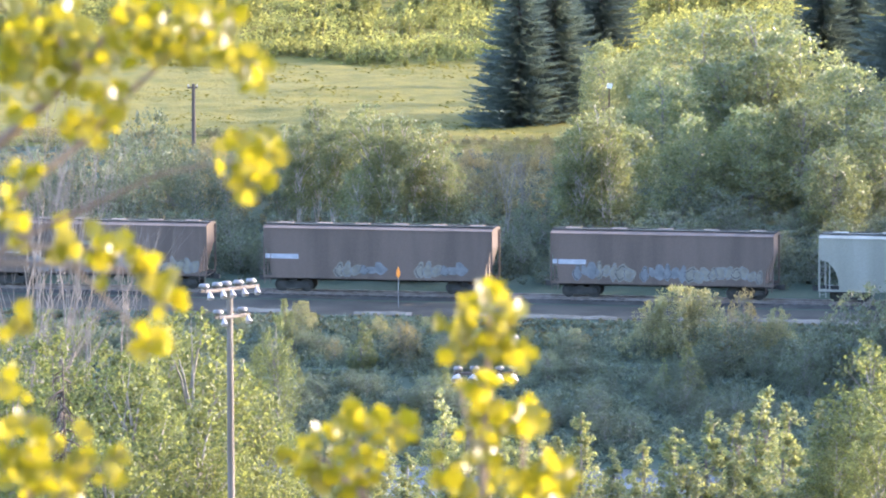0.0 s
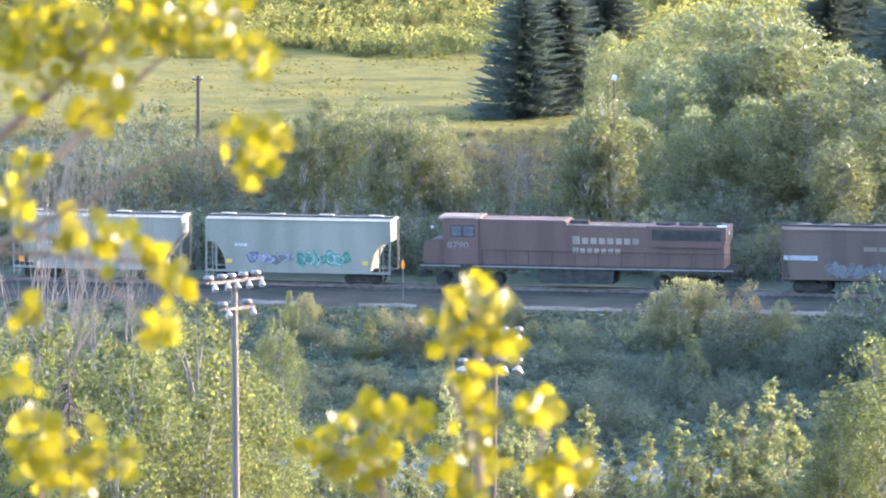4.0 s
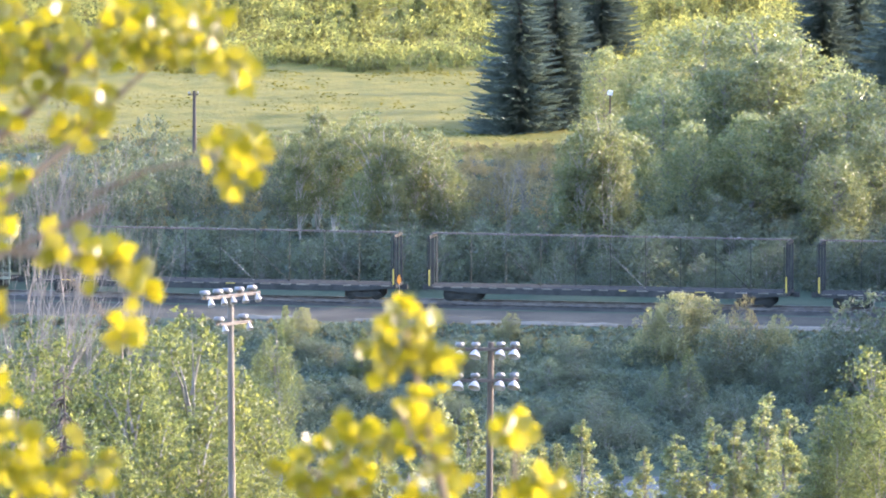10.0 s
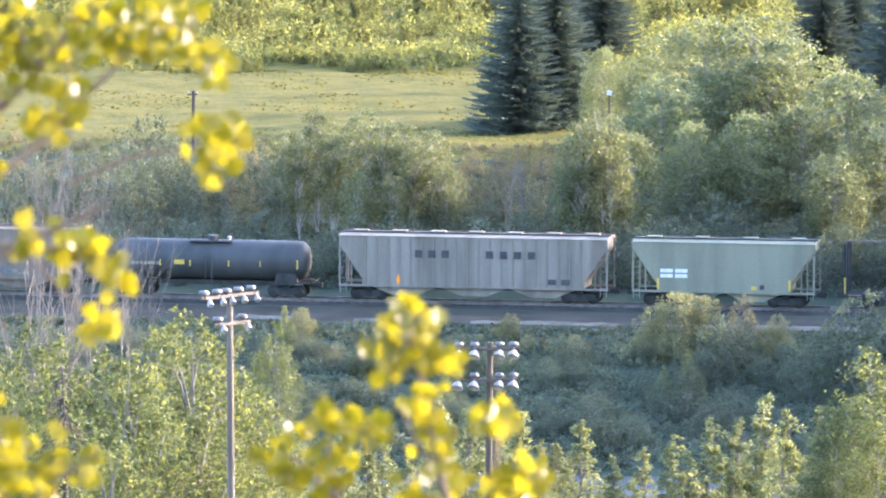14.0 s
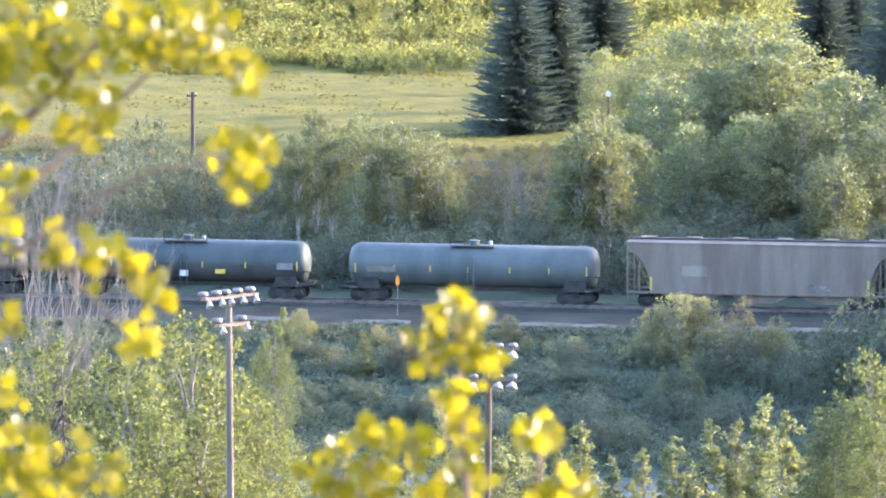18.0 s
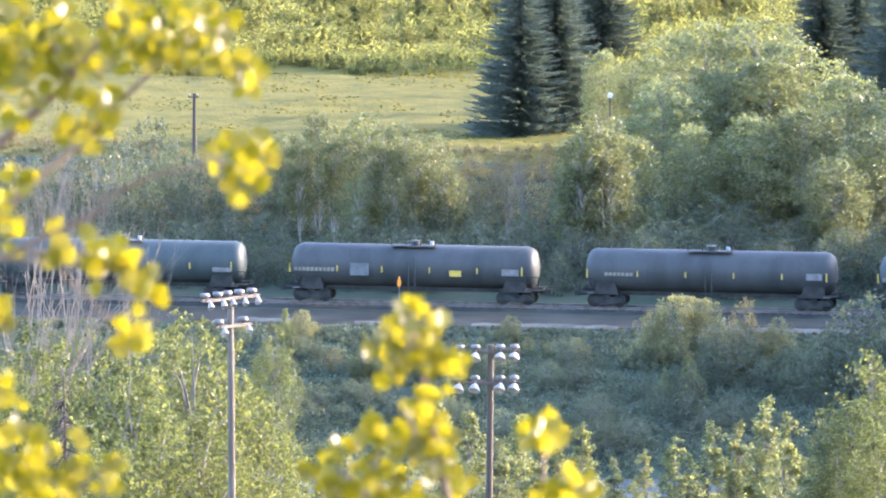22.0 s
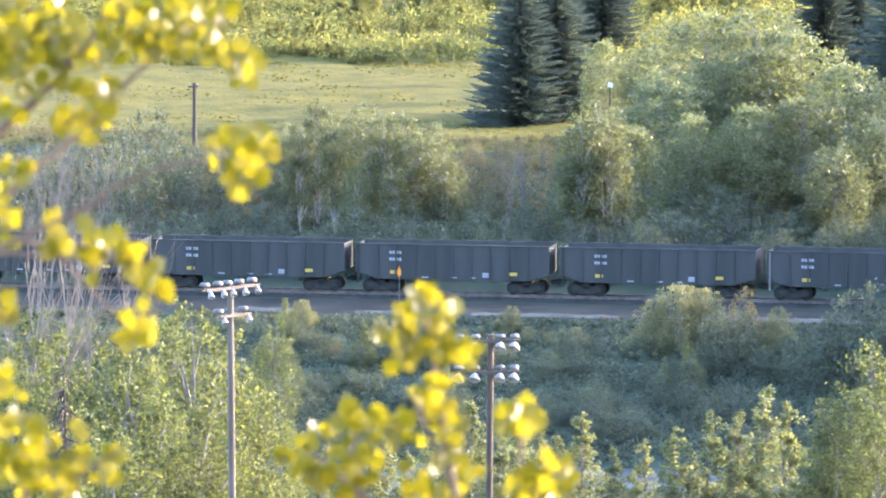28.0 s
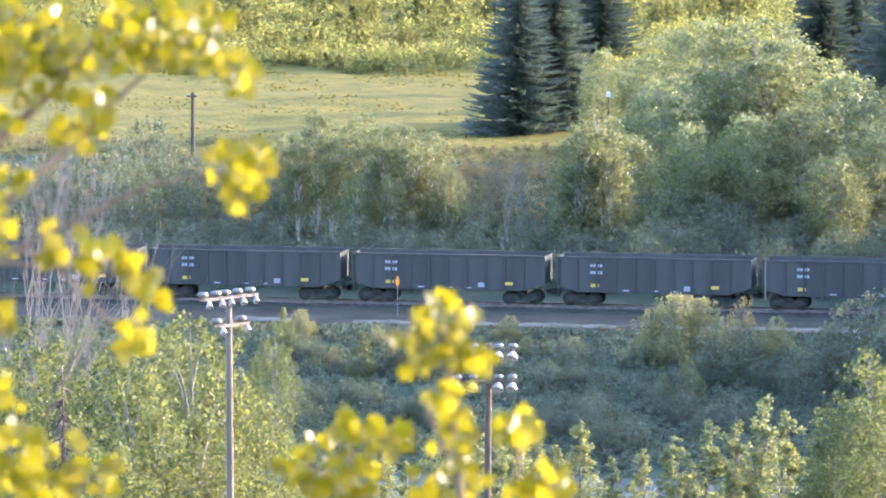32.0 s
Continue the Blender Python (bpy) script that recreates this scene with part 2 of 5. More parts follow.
PROFILE = [(-900, 60.3), (-572, 60.3), (-555, 57), (-400, 24), (-300, 0), (-200, -4), (-100, -5), (-62, -6.2), (-55, -7.3), (-40, -7.3),
           (-37, -6.2), (-24, -3.6), (-12, -1.3), (-8, -0.75), (-4.5, -0.7), (-3, -0.6), (3, -0.6), (5, -0.6), (9, 0), (30, 2.5), (52, 5), (60, 5.3),
           (122, 5.2), (190, 7.6), (320, 32), (700, 90), (4500, 130), (9000, 140)]
PD, PZ = np.array([p[0] for p in PROFILE]), np.array([p[1] for p in PROFILE])


def across(x, y):
    return (y - 574) * CP + x * SP


def land(x, y):
    d = across(x, y)
    z = float(np.interp(d, PD, PZ))
    if 5 < d < 500 or -37 < d < -11:
        k = min(1.0, max(0.0, abs(d) - 5) / 10)
        z += k * 0.35 * noise.noise((x * 0.13, y * 0.13, 0)) + k * 0.12 * noise.noise((x * 0.5, y * 0.5, 3))
    return z


def on_track(s, d=0.0, z=0.0):
    """A pose beside the track: s metres along it, d metres behind it."""
    return Matrix.Translation((s * CP + d * SP, 574 - s * SP + d * CP, z)) @ Matrix.Rotation(-PSI, 4, "Z")


def steps(stops):
    out = [stops[0][0]]
    for (a, st), (b, _) in zip(stops, stops[1:]):
        k = max(1, round((b - a) / st))
        out += [a + (b - a) * (i + 1) / k for i in range(k)]
    return out


def build_ground():
    """One sheet in the track's own directions, fine near the line and coarse far off."""
    ss = steps([(-4000, 800), (-800, 120), (-120, 8), (-60, 1.6), (60, 8), (120, 120), (800, 800), (4000, 800)])
    ds = steps([(-900, 60), (-580, 8), (-540, 20), (-100, 4), (-64, 1.2), (64, 2), (190, 10), (320, 60), (700, 300), (4400, 300)])
    g = Geo()
    for d in ds:
        for s in ss:
            x, y = s * CP + d * SP, 574 - s * SP + d * CP
            g.v.append((x, y, land(x, y)))
    n = len(ss)
    idx = []
    for i in range(len(ds) - 1):
        dm = (ds[i] + ds[i + 1]) / 2
        for j in range(n - 1):
            g.f.append((i * n + j, i * n + j + 1, (i + 1) * n + j + 1, (i + 1) * n + j))
            # dark soil out to 50 m stands in for shade under the trees
            idx.append(1 if -9 < dm < -3.5 else 2 if (-70 < dm <= -9 or -3.5 <= dm < 50) else 0)
    me = mesh("ground", g, [M_MEADOW, M_GRAVEL, M_SCRUBSOIL], True)
    me.polygons.foreach_set("material_index", idx)
    tagged(new("ground", me), "rolling ground with dry meadow grass and scrub", "ground", kind="structure")
    w = Geo()
    w.add([on_track(s, d, -6.95).translation for s, d in ((-400, -62), (400, -62), (400, -38), (-400, -38))], [(0, 1, 2, 3)])
    tagged(new("water", mesh("water", w, M_WATER)), "glittering shallow river below the bank", "water", kind="structure")
    b = Geo()
    b.bar([(-3.1, -0.62), (-1.75, -0.2), (1.75, -0.2), (3.1, -0.62)], -400, 400)
    bed = new("track_bed", mesh("track_bed", b, M_BALLAST))
    bed.matrix_basis = on_track(0, 0, RAIL_TOP)
    tagged(bed, "grey crushed-stone ballast bed of the railway", "track bed", kind="structure")
    # made-up ridges where sun streaks lie, lengths fitted to the camera's view
    for s0, s1 in ((-13.5, -7.4), (-4.5, -0.3), (3.5, 13.5), (17.5, 30)):
        e = Geo()
        for i in range(int((s1 - s0) / 0.5) + 1):
            x, h = s0 + 0.5 * i, 0.09 + 0.14 * noise.noise((s0 + 0.5 * i, 1.7, 0))
            h *= min(1, 0.2 + i * 0.3, 0.2 + 0.3 * (int((s1 - s0) / 0.5) - i))
            e.v += [(x, d, z - 0.72) for d, z in ((-8.9, -0.12), (-8.6, h), (-8.35, h * 0.9), (-7.9, -0.04))]
        e.f = [(4 * i + j, 4 * i + j + 1, 4 * i + j + 5, 4 * i + j + 4) for i in range(len(e.v) // 4 - 1) for j in range(3)]
        ridge = new("sunstreak_ridge", mesh("sunstreak_ridge", e, M_SUNSTREAK, True))
        ridge.matrix_basis = on_track(0)
        tagged(ridge, "low ridge coloured pale for the sunlit road edge", "gravel", "gravel ridges", kind="structure")
    for y in (-0.755, 0.755):
        r = Geo().bar([(y - 0.07, -0.19), (y + 0.07, -0.19), (y + 0.07, -0.16), (y + 0.015, -0.14), (y + 0.035, -0.03), (y + 0.03, 0), (y - 0.03, 0), (y - 0.035, -0.03), (y - 0.015, -0.14), (y - 0.07, -0.16)], -400, 400)
        part("rail", r, M_RAIL, bed)
    tie = mesh("tie", Geo().box(-0.115, 0.115, -1.3, 1.3, -0.3, -0.185), M_TIE)
    for k in range(-60, 60):
        o = part("tie", tie, None, bed)
        o.location = (k * 0.61, 0, 0)


build_ground()

# ---------------------------------------------------------------- plants


def leaf_mesh(name, rng, centres, spread, per, size, material, droop=0.0):
    """Many small leaves round cluster centres; each leaf a folded diamond of its own."""
    c = np.repeat(np.asarray(centres), per, axis=0)
    s = np.repeat(np.asarray(spread), per)[:, None]
    n = len(c)
    q = rng.normal(size=(n, 3))
    q /= np.linalg.norm(q, axis=1)[:, None]
    p = c + q * s * (rng.random((n, 1)) ** 0.45)
    a = rng.normal(size=(n, 3))
    a[:, 2] -= droop
    a /= np.linalg.norm(a, axis=1)[:, None]
    b = np.cross(a, rng.normal(size=(n, 3)))
    b /= np.linalg.norm(b, axis=1)[:, None]
    nn = np.cross(a, b)
    L = size * (0.6 + 0.8 * rng.random((n, 1)))
    v = np.stack([p - a * L * 0.5, p + b * L * 0.36 + nn * L * 0.08, p + a * L * 0.5, p - b * L * 0.36 + nn * L * 0.08], axis=1).reshape(-1, 3)
    g = Geo()
    g.v, g.f = v.tolist(), np.arange(4 * n).reshape(-1, 4).tolist()
    return mesh(name, g, material)


def make_tree(rng, name, label, category, shape, leaf, bark, clusters, per, size, stems=1, base=0.2, wide=0.3, clump=0.11, group="", lumpy=1.0):
    """A tree of height 1: tapered trunk, limbs to the clusters, crown of leaf clusters with gaps. shape(t): half width at height t of the crown."""
    t = thing(name, label, category, group)
    H = 10.0
    cs, rs = [], []
    lobes = [(rng.random() * 6.28, rng.random(), 0.55 + 0.6 * rng.random()) for _ in range(6)]
    while len(cs) < clusters:
        u = rng.random()
        if rng.random() > 0.06 + shape(u) ** 1.3:
            continue
        ang = rng.random() * 6.28
        lob = 1.0
        for la, lu, lk in lobes:
            w = math.exp(-((math.cos(ang - la) - 1) ** 2) * 1.5 - ((u - lu) / 0.22) ** 2)
            lob += (lk - 0.85) * w * lumpy
        r = wide * H * shape(u) * lob * math.sqrt(0.12 + 0.88 * rng.random())
        cs.append((r * math.cos(ang), r * math.sin(ang), H * (base + (1 - base) * (u * 0.97))))
        rs.append(H * clump * (0.55 + 0.9 * rng.random()) * (0.45 + 0.55 * shape(u)))
    g = Geo()
    for k in range(stems):
        ox, oy = ((rng.random() - 0.5) * wide * H * 0.7, (rng.random() - 0.5) * wide * H * 0.7) if stems > 1 else (0, 0)
        bend = (rng.normal() * 0.25, rng.normal() * 0.25)
        pts = [(ox * (0.25 + z) + bend[0] * math.sin(3 * z), oy * (0.25 + z) + bend[1] * math.sin(3 * z), z * H * 0.93) for z in (-0.02, 0.15, 0.35, 0.6, 0.82, 1.0)]
        r0 = 0.13 if stems == 1 else 0.07
        g.tube(pts, [r0 * f for f in (1.3, 1, 0.8, 0.5, 0.25, 0.08)], 7)
    for i in range(0, len(cs), max(1, len(cs) // 26)):
        x, y, z = cs[i]
        z0 = max(0.08 * H, z - 0.16 * H - 0.3 * math.hypot(x, y))
        g.tube([(0, 0, z0), (x * 0.5, y * 0.5, z0 + (z - z0) * 0.62), (x, y, z)], [0.055, 0.035, 0.012], 5)
    part("trunk", g, bark, t)
    part("crown", leaf_mesh("crown", rng, cs, rs, per, size, leaf), None, t)
    return t


def make_spruce(rng, label):
    """A spruce of height 10: single stem, whorls of level boughs, each a flat spray of twigs with upturned tips."""
    t = thing("spruce_tree", label, "tree", "spruces")
    H = 10.0
    part("trunk", Geo().tube([(0, 0, -0.2), (0, 0, 4), (0, 0, 9.9)], [0.17, 0.11, 0.01], 8), M_DARKPOLE, t)
    g = Geo()
    z = 0.35
    while z < 9.8:
        f = 1 - z / H
        count = 7 + int(20 * f + 2 * rng.random())
        a0 = rng.random() * 6.283
        for k in range(count):
            a = a0 + 6.283 * (k + 0.5 * rng.random()) / count
            r = (2.25 * f + 0.06) * (0.72 + 0.42 * rng.random())
            ca, sa = math.cos(a), math.sin(a)
            sag = (0.12 + 0.30 * rng.random()) * (0.5 + f)
            zb = z + 0.22 * rng.normal() * (0.3 + f)
            m = max(3, int(r / 0.11))
            for i in range(1, m + 1):
                q = i / m
                px, py = ca * r * q, sa * r * q
                pz = zb + r * (0.05 * q - sag * q + sag * 0.6 * q * q * q)
                w = (0.10 + 0.20 * f) * (1.2 - 0.95 * q) * (0.6 + 0.7 * rng.random())
                for side in (-1, 1):
                    dx, dy = ca * 0.75 - sa * side, sa * 0.75 + ca * side
                    n = 0.042 + 0.02 * rng.random()
                    dz = -0.95 * w * (1 - 0.75 * q) + 0.3 * w * rng.normal()
                    g.add([(px - ca * n, py - sa * n, pz), (px + ca * n, py + sa * n, pz + 0.012),
                           (px + dx * w, py + dy * w, pz + dz), (px + dx * w * 0.5 - ca * n, py + dy * w * 0.5 - sa * n, pz + dz * 0.3 - 0.03)], [(0, 1, 2, 3)])
                h = (0.08 + 0.34 * rng.random() * (0.4 + f)) * (1.05 - q)
                g.add([(px - ca * 0.07, py - sa * 0.07, pz + 0.02), (px + ca * 0.09, py + sa * 0.09, pz + 0.02), (px + ca * 0.05, py + sa * 0.05, pz - h)], [(0, 1, 2)])
            g.add([(ca * r * 0.9 - sa * 0.025, sa * r * 0.9 + ca * 0.025, pz), (ca * r * 0.9 + sa * 0.025, sa * r * 0.9 - ca * 0.025, pz + 0.02), (ca * (r + 0.16), sa * (r + 0.16), pz + 0.03 * rng.normal())], [(0, 1, 2)])
        z += 0.14 + 0.08 * f + 0.05 * rng.random()
    part("crown", g, M_NEEDLE, t)
    return t


def make_dead_spruce(rng, label):
    """A dead spruce of height 10: grey stem with long drooping leafless boughs."""
    t = thing("dead_tree", label, "tree")
    g = Geo().tube([(0, 0, -0.2), (0.1, 0, 5), (0, 0, 9.9)], [0.15, 0.09, 0.012], 7)
    for _ in range(90):
        z = 1.5 + 8.2 * rng.random()
        a = rng.random() * 6.283
        r = 2.4 * (1 - z / 10.5) * (0.6 + 0.5 * rng.random()) + 0.2
        ca, sa = math.cos(a), math.sin(a)
        g.tube([(0, 0, z), (ca * r * 0.5, sa * r * 0.5, z - 0.16 * r), (ca * r, sa * r, z - 0.5 * r)], [0.035, 0.025, 0.008], 4, False)
        for k in range(5):
            q = 0.35 + 0.13 * k
            e = rng.normal() * 0.3
            g.tube([(ca * r * q, sa * r * q, z - 0.34 * r * q), (ca * r * (q + 0.14) - sa * e, sa * r * (q + 0.14) + ca * e, z - 0.34 * r * q - 0.32)], [0.012, 0.005], 3, False)
    part("trunk", g, M_DARKPOLE, t)
    return t


def make_thicket(rng, label):
    """A clump of leafy saplings, height 10: upright whippy stems, each with a tapering plume of leaves."""
    t = thing("hillside_bush", label, "bush", "hillside bushes")
    cs, rs = [], []
    for k in range(9):
        ang, rad = rng.random() * 6.283, 5.2 * math.sqrt(rng.random())
        x, y, h = rad * math.cos(ang), rad * math.sin(ang), 10 * (0.5 + 0.5 * rng.random()) * (1 - 0.05 * rad)
        lx, ly = rng.normal() * 0.5, rng.normal() * 0.5
        part("stem", Geo().tube([(x, y, -0.3), (x + lx * 0.4, y + ly * 0.4, h * 0.5), (x + lx, y + ly, h)], [0.10, 0.07, 0.015], 5), M_BARK, t)
        wide = 1.1 + 1.0 * rng.random()
        for _ in range(13):
            u = 0.06 + 0.94 * rng.random()
            q = wide * (0.15 + 0.85 * (1 - u) ** 0.7) * math.sqrt(rng.random())
            b = rng.random() * 6.283
            cs.append((x + lx * u + q * math.cos(b), y + ly * u + q * math.sin(b), h * u))
            rs.append(0.55 + 0.6 * (1 - u))
    part("crown", leaf_mesh("crown", rng, cs, rs, 32, 0.46, M_HILL), None, t)
    return t


def make_bare(rng, label, wood=M_GREYTWIG, thick=0.055):
    t = thing("bare_tree", label, "tree", "leafless trees")
    g = Geo()

    def grow(p, d, length, r, depth):
        q = p + d * length
        mid = p + d * length * 0.5 + Vector(rng.normal(size=3)) * length * 0.04
        g.tube([p, mid, q], [r, r * 0.8, r * 0.6], 5 if depth else 7, False)
        if depth < 4:
            for k in range(3 if depth < 3 else 2):
                nd = (d + Vector((*rng.normal(size=2) * 0.3, 0.25 + 0.2 * rng.random()))).normalized()
                grow(p.lerp(q, 0.55 + 0.45 * rng.random()), nd, length * (0.55 + 0.25 * rng.random()), r * 0.55, depth + 1)

    grow(Vector((0, 0, -0.2)), Vector((0.03, 0.02, 1)).normalized(), 5.4, thick, 0)
    part("trunk", g, wood, t)
    return t


def dome(u):
    return math.sqrt(max(0.02, 1 - (2 * u - 0.9) ** 2 / 1.25))


def column(u):
    return 0.05 + 0.95 * (1 - u) ** 0.85


def tower(u):
    return (0.62 + 0.55 * math.sin(2.4 * u)) * (1 - u ** 3.5) ** 0.8 + 0.05


def mound(u):
    return math.sqrt(max(0.02, 1 - u ** 1.8))


rng = np.random.default_rng(11)
TREES = {
    "poplar": [make_tree(rng, "poplar_tree", "leafy green poplar with thin pale stems", "tree", dome, M_LEAF, M_PALEBARK, 220, 40, 0.19, 1, 0.14, 0.27, 0.065, "poplars") for _ in range(4)],
    "tall": [make_tree(rng, "tall_poplar_tree", "tall sunlit poplar with fine flickering leaves", "tree", tower, M_TALL, M_PALEBARK, 210, 34, 0.14, 1, 0.08, 0.19, 0.055, "tall poplars") for _ in range(4)],
    "pale": [make_tree(rng, "aspen_tree", "pale green aspen catching the low sun", "tree", dome, M_LEAFPALE, M_ASPENBARK, 130, 44, 0.17, 2, 0.24, 0.19, 0.058, "aspens", 1.4) for _ in range(3)],
    "spire": [make_tree(rng, "young_poplar_tree", "slender young poplar with pointed green top", "tree", column, M_SPIRE, M_BARK, 230, 26, 0.21, 1, 0.02, 0.20, 0.048, "young poplars", 2.2) for _ in range(4)],
    "bush": [make_tree(rng, "bush", "dense rounded green bush on the bank", "bush", mound, M_BUSH, M_BARK, 130, 22, 0.38, 4, 0.03, 0.58, 0.11, "bushes", 2.2) for _ in range(3)],
    "sunlit_bush": [make_tree(rng, "bush", "green bush with leaves coloured pale as if sunlit", "bush", mound, M_SUNLITBUSH, M_BARK, 180, 48, 0.26, 4, 0.03, 0.58, 0.10, "bushes", 2.4) for _ in range(2)],
    "tan": [make_tree(rng, "shrub", "tan dry shrub with fine bare twigs", "shrub", mound, M_TAN, M_PALEBARK, 80, 30, 0.36, 7, 0.1, 0.5, 0.14, "dry shrubs") for _ in range(2)],
    "hill": [make_thicket(rng, "light green leafy saplings on the sunny hillside") for _ in range(4)],
    "spruce": [make_spruce(rng, "dark blue-green spruce with drooping branches") for _ in range(2)],
    "bare": [make_bare(rng, "bare pale tree with thin forked branches") for _ in range(3)],
    # lighter bark colour stands in for sun on these bare trees
    "snag": [make_bare(rng, "bare tree with crooked thin branches, bark pale as if sunlit", M_PALEBARK, 0.075)],
    "dead": [make_dead_spruce(rng, "dead grey spruce with drooping leafless boughs")],
}
for kinds in TREES.values():          # the first of each kind stands on the hill, far to the side
    for i, o in enumerate(kinds):
        xx, yy = -70 - 9 * i, 690 + 6 * len(kinds)
        o.matrix_basis = pose(xx, yy, land(xx, yy)) @ Matrix.Scale(0.4, 4)
prng = random.Random(5)


def plant(kind, rows, wide=1.0):
    """rows: x, y and height in metres."""
    for x, y, h in rows:
        o = prng.choice(TREES[kind])
        s = max(h, 0.8) / 10.0
        w = s * wide * prng.uniform(0.9, 1.15)
        m = pose(x, y, land(x, y) - 0.05, 0, 0, prng.uniform(0, 360)) @ Matrix.Diagonal((w / 0.4, w / 0.4, s / 0.4, 1))
        copy_thing(o, m)


# trees behind the line
plant("poplar", [(18.9, 619.3, 11.2), (23.5, 610.3, 10.2), (15.9, 607.7, 9.4), (21.8, 596.4, 8.8), (25.6, 597.7, 9.2), (28.9, 603.2, 10.2), (31.1, 592.6, 9.0),
                 (20.3, 610.9, 9.2), (12.9, 591.9, 8.5), (17.7, 595.1, 8.2), (33.4, 598.3, 10.6), (27.3, 587.2, 7.8), (36, 606, 11), (22.9, 616.5, 12.0), (26.0, 613.0, 10.8)], 1.25)
plant("poplar", [(13.9, 628.0, 7.0), (12.0, 631.0, 7.4), (15.3, 626.5, 7.6)], 0.9)
plant("pale", [(9.7, 587.3, 10.6), (10.9, 588.6, 11.2), (11.6, 587.0, 8.4), (8.7, 589.0, 8.0)], 1.0)
plant("pale", [(-11.4, 602.3, 7.2), (-10.2, 598.0, 8.0), (-8.9, 600.6, 9.2), (-7.6, 596.2, 9.0), (-6.4, 598.5, 8.6), (-5.2, 594.6, 9.9), (-4.2, 592.4, 9.5), (-3.0, 594.9, 9.2),
               (-2.0, 590.8, 8.9), (-1.0, 592.6, 8.8), (-0.1, 589.6, 7.6), (0.7, 591.4, 6.2), (-3.6, 588.2, 6.8), (-6.0, 590.4, 6.4)], 1.0)
plant("bush", [(-21.5, 612.6, 6.6), (-22.7, 602.7, 6.6), (-24.2, 598.9, 6.9), (-29.0, 599.8, 6.1), (-11.4, 600.6, 5.6), (-30.9, 598.1, 6.6), (-13.4, 609.1, 4.9)], 0.6)
plant("bush", [(-19.6, 606.2, 6.1), (-15.4, 607.4, 5.2), (-26.7, 601.4, 6.1), (-17.6, 599.7, 6.2)], 0.55)
plant("tan", [(0.7, 614.6, 2.4), (2.3, 618.3, 2.0), (3.9, 614.0, 2.6), (5.6, 615.7, 2.2), (7.3, 617.4, 2.0), (1.5, 604.2, 3.3), (3.5, 601.8, 3.4), (5.9, 601.4, 3.4), (7.9, 603.0, 3.4),
              (-17.1, 617.9, 2.7), (-14.3, 621.4, 2.1), (-18.5, 608.0, 3.7), (-15.8, 601.4, 4.2)], 1.0)
plant("bush", [(2.6, 591.8, 4.2), (0.6, 590.2, 4.4), (7.0, 591.0, 4.6)], 0.9)
under = [(s, d) for s in range(-38, 40, 3) for d in (8.5, 12)] + [(s, d) for s in range(12, 36, 3) for d in (17, 22, 27)]
plant("bush", [(*on_track(s + prng.uniform(-1, 1), d + prng.uniform(-1, 1.5)).translation[:2], prng.uniform(2.6, 4.4)) for s, d in under], 0.95)
# spruces round the meadow
plant("spruce", [(5.8, 643.0, 16.9), (8.6, 646.5, 17.4), (13.3, 708.9, 15), (30.2, 672.0, 17), (36.4, 664.0, 19), (33.6, 690.0, 17)], 1.1)
# brush on the hillside above the meadow
hill = [(prng.uniform(-44, 44), prng.uniform(704, 800)) for _ in range(150)]
hill += [(prng.uniform(-46, 1), prng.uniform(706, 800)) for _ in range(95)]
hill += [(x, 699 + 4 * math.sin(x * 0.4) + prng.uniform(0, 10)) for x in np.arange(-44, 2, 1.1)]
plant("hill", [(x, y, prng.uniform(0.8, 1.8) if y < 714 else prng.uniform(1.7, 3.6)) for x, y in hill], 1.0)
# unseen poplars added beside the view to throw shade along the line
plant("poplar", [(*on_track(s, d).translation[:2], 0.8 * h) for s, d, h in ((42, 9, 8), (47, 14, 13), (52, 8, 12.5), (58, 12, 14), (64, 18, 18), (70, 9, 17), (76, 16, 17), (49, 22, 18), (56, 24, 19), (84, 11, 18), (92, 15, 18), (66, 26, 20), (76, 34, 24), (88, 28, 20), (98, 38, 20), (86, 44, 24), (104, 24, 21), (112, 34, 22), (100, 52, 21))], 1.2)
# more unseen poplars, sized so that their shade covers bank and line
shade = [(s, d, 6.6 + 0.2 * (s - 37)) for s in (38, 44, 50) for d in (-29, -24, -19, -14, -9, -4)]
shade += [(s, d, (8.2 if d < 8 else 10.2) + 0.22 * (s - 37)) for s in (39, 45, 51) for d in (1, 6, 11, 16)]
plant("poplar", [(*on_track(s + prng.uniform(-1, 1), d + prng.uniform(-1.5, 1.5)).translation[:2], h * prng.uniform(0.9, 1.1)) for s, d, h in shade], 1.15)
# trees on the near side of the river
plant("tall", [(-13.2, 439.1, 19.0), (-11.8, 444.0, 17.4), (-19.2, 455.5, 16.4), (-16.1, 434.6, 17.1), (-22.3, 461.2, 16.2), (-10.6, 448.8, 14.2), (-15.2, 454.8, 16.6), (-19.4, 425.0, 16.4),
                 (-22.3, 435.7, 16.0), (-12.3, 423.7, 15.6), (-16.7, 419.4, 14.8), (-9.6, 443.5, 11.5), (-24.9, 451.5, 16.6), (-14.4, 447.0, 17.6), (-17.6, 446.0, 16.0), (-20.8, 446.0, 16.8), (-11.0, 432.0, 13.2), (-8.6, 436.0, 10.2), (-14.6, 428.0, 15.4), (-18.4, 410.0, 13.5), (-13.8, 405.0, 12.0)], 1.0)
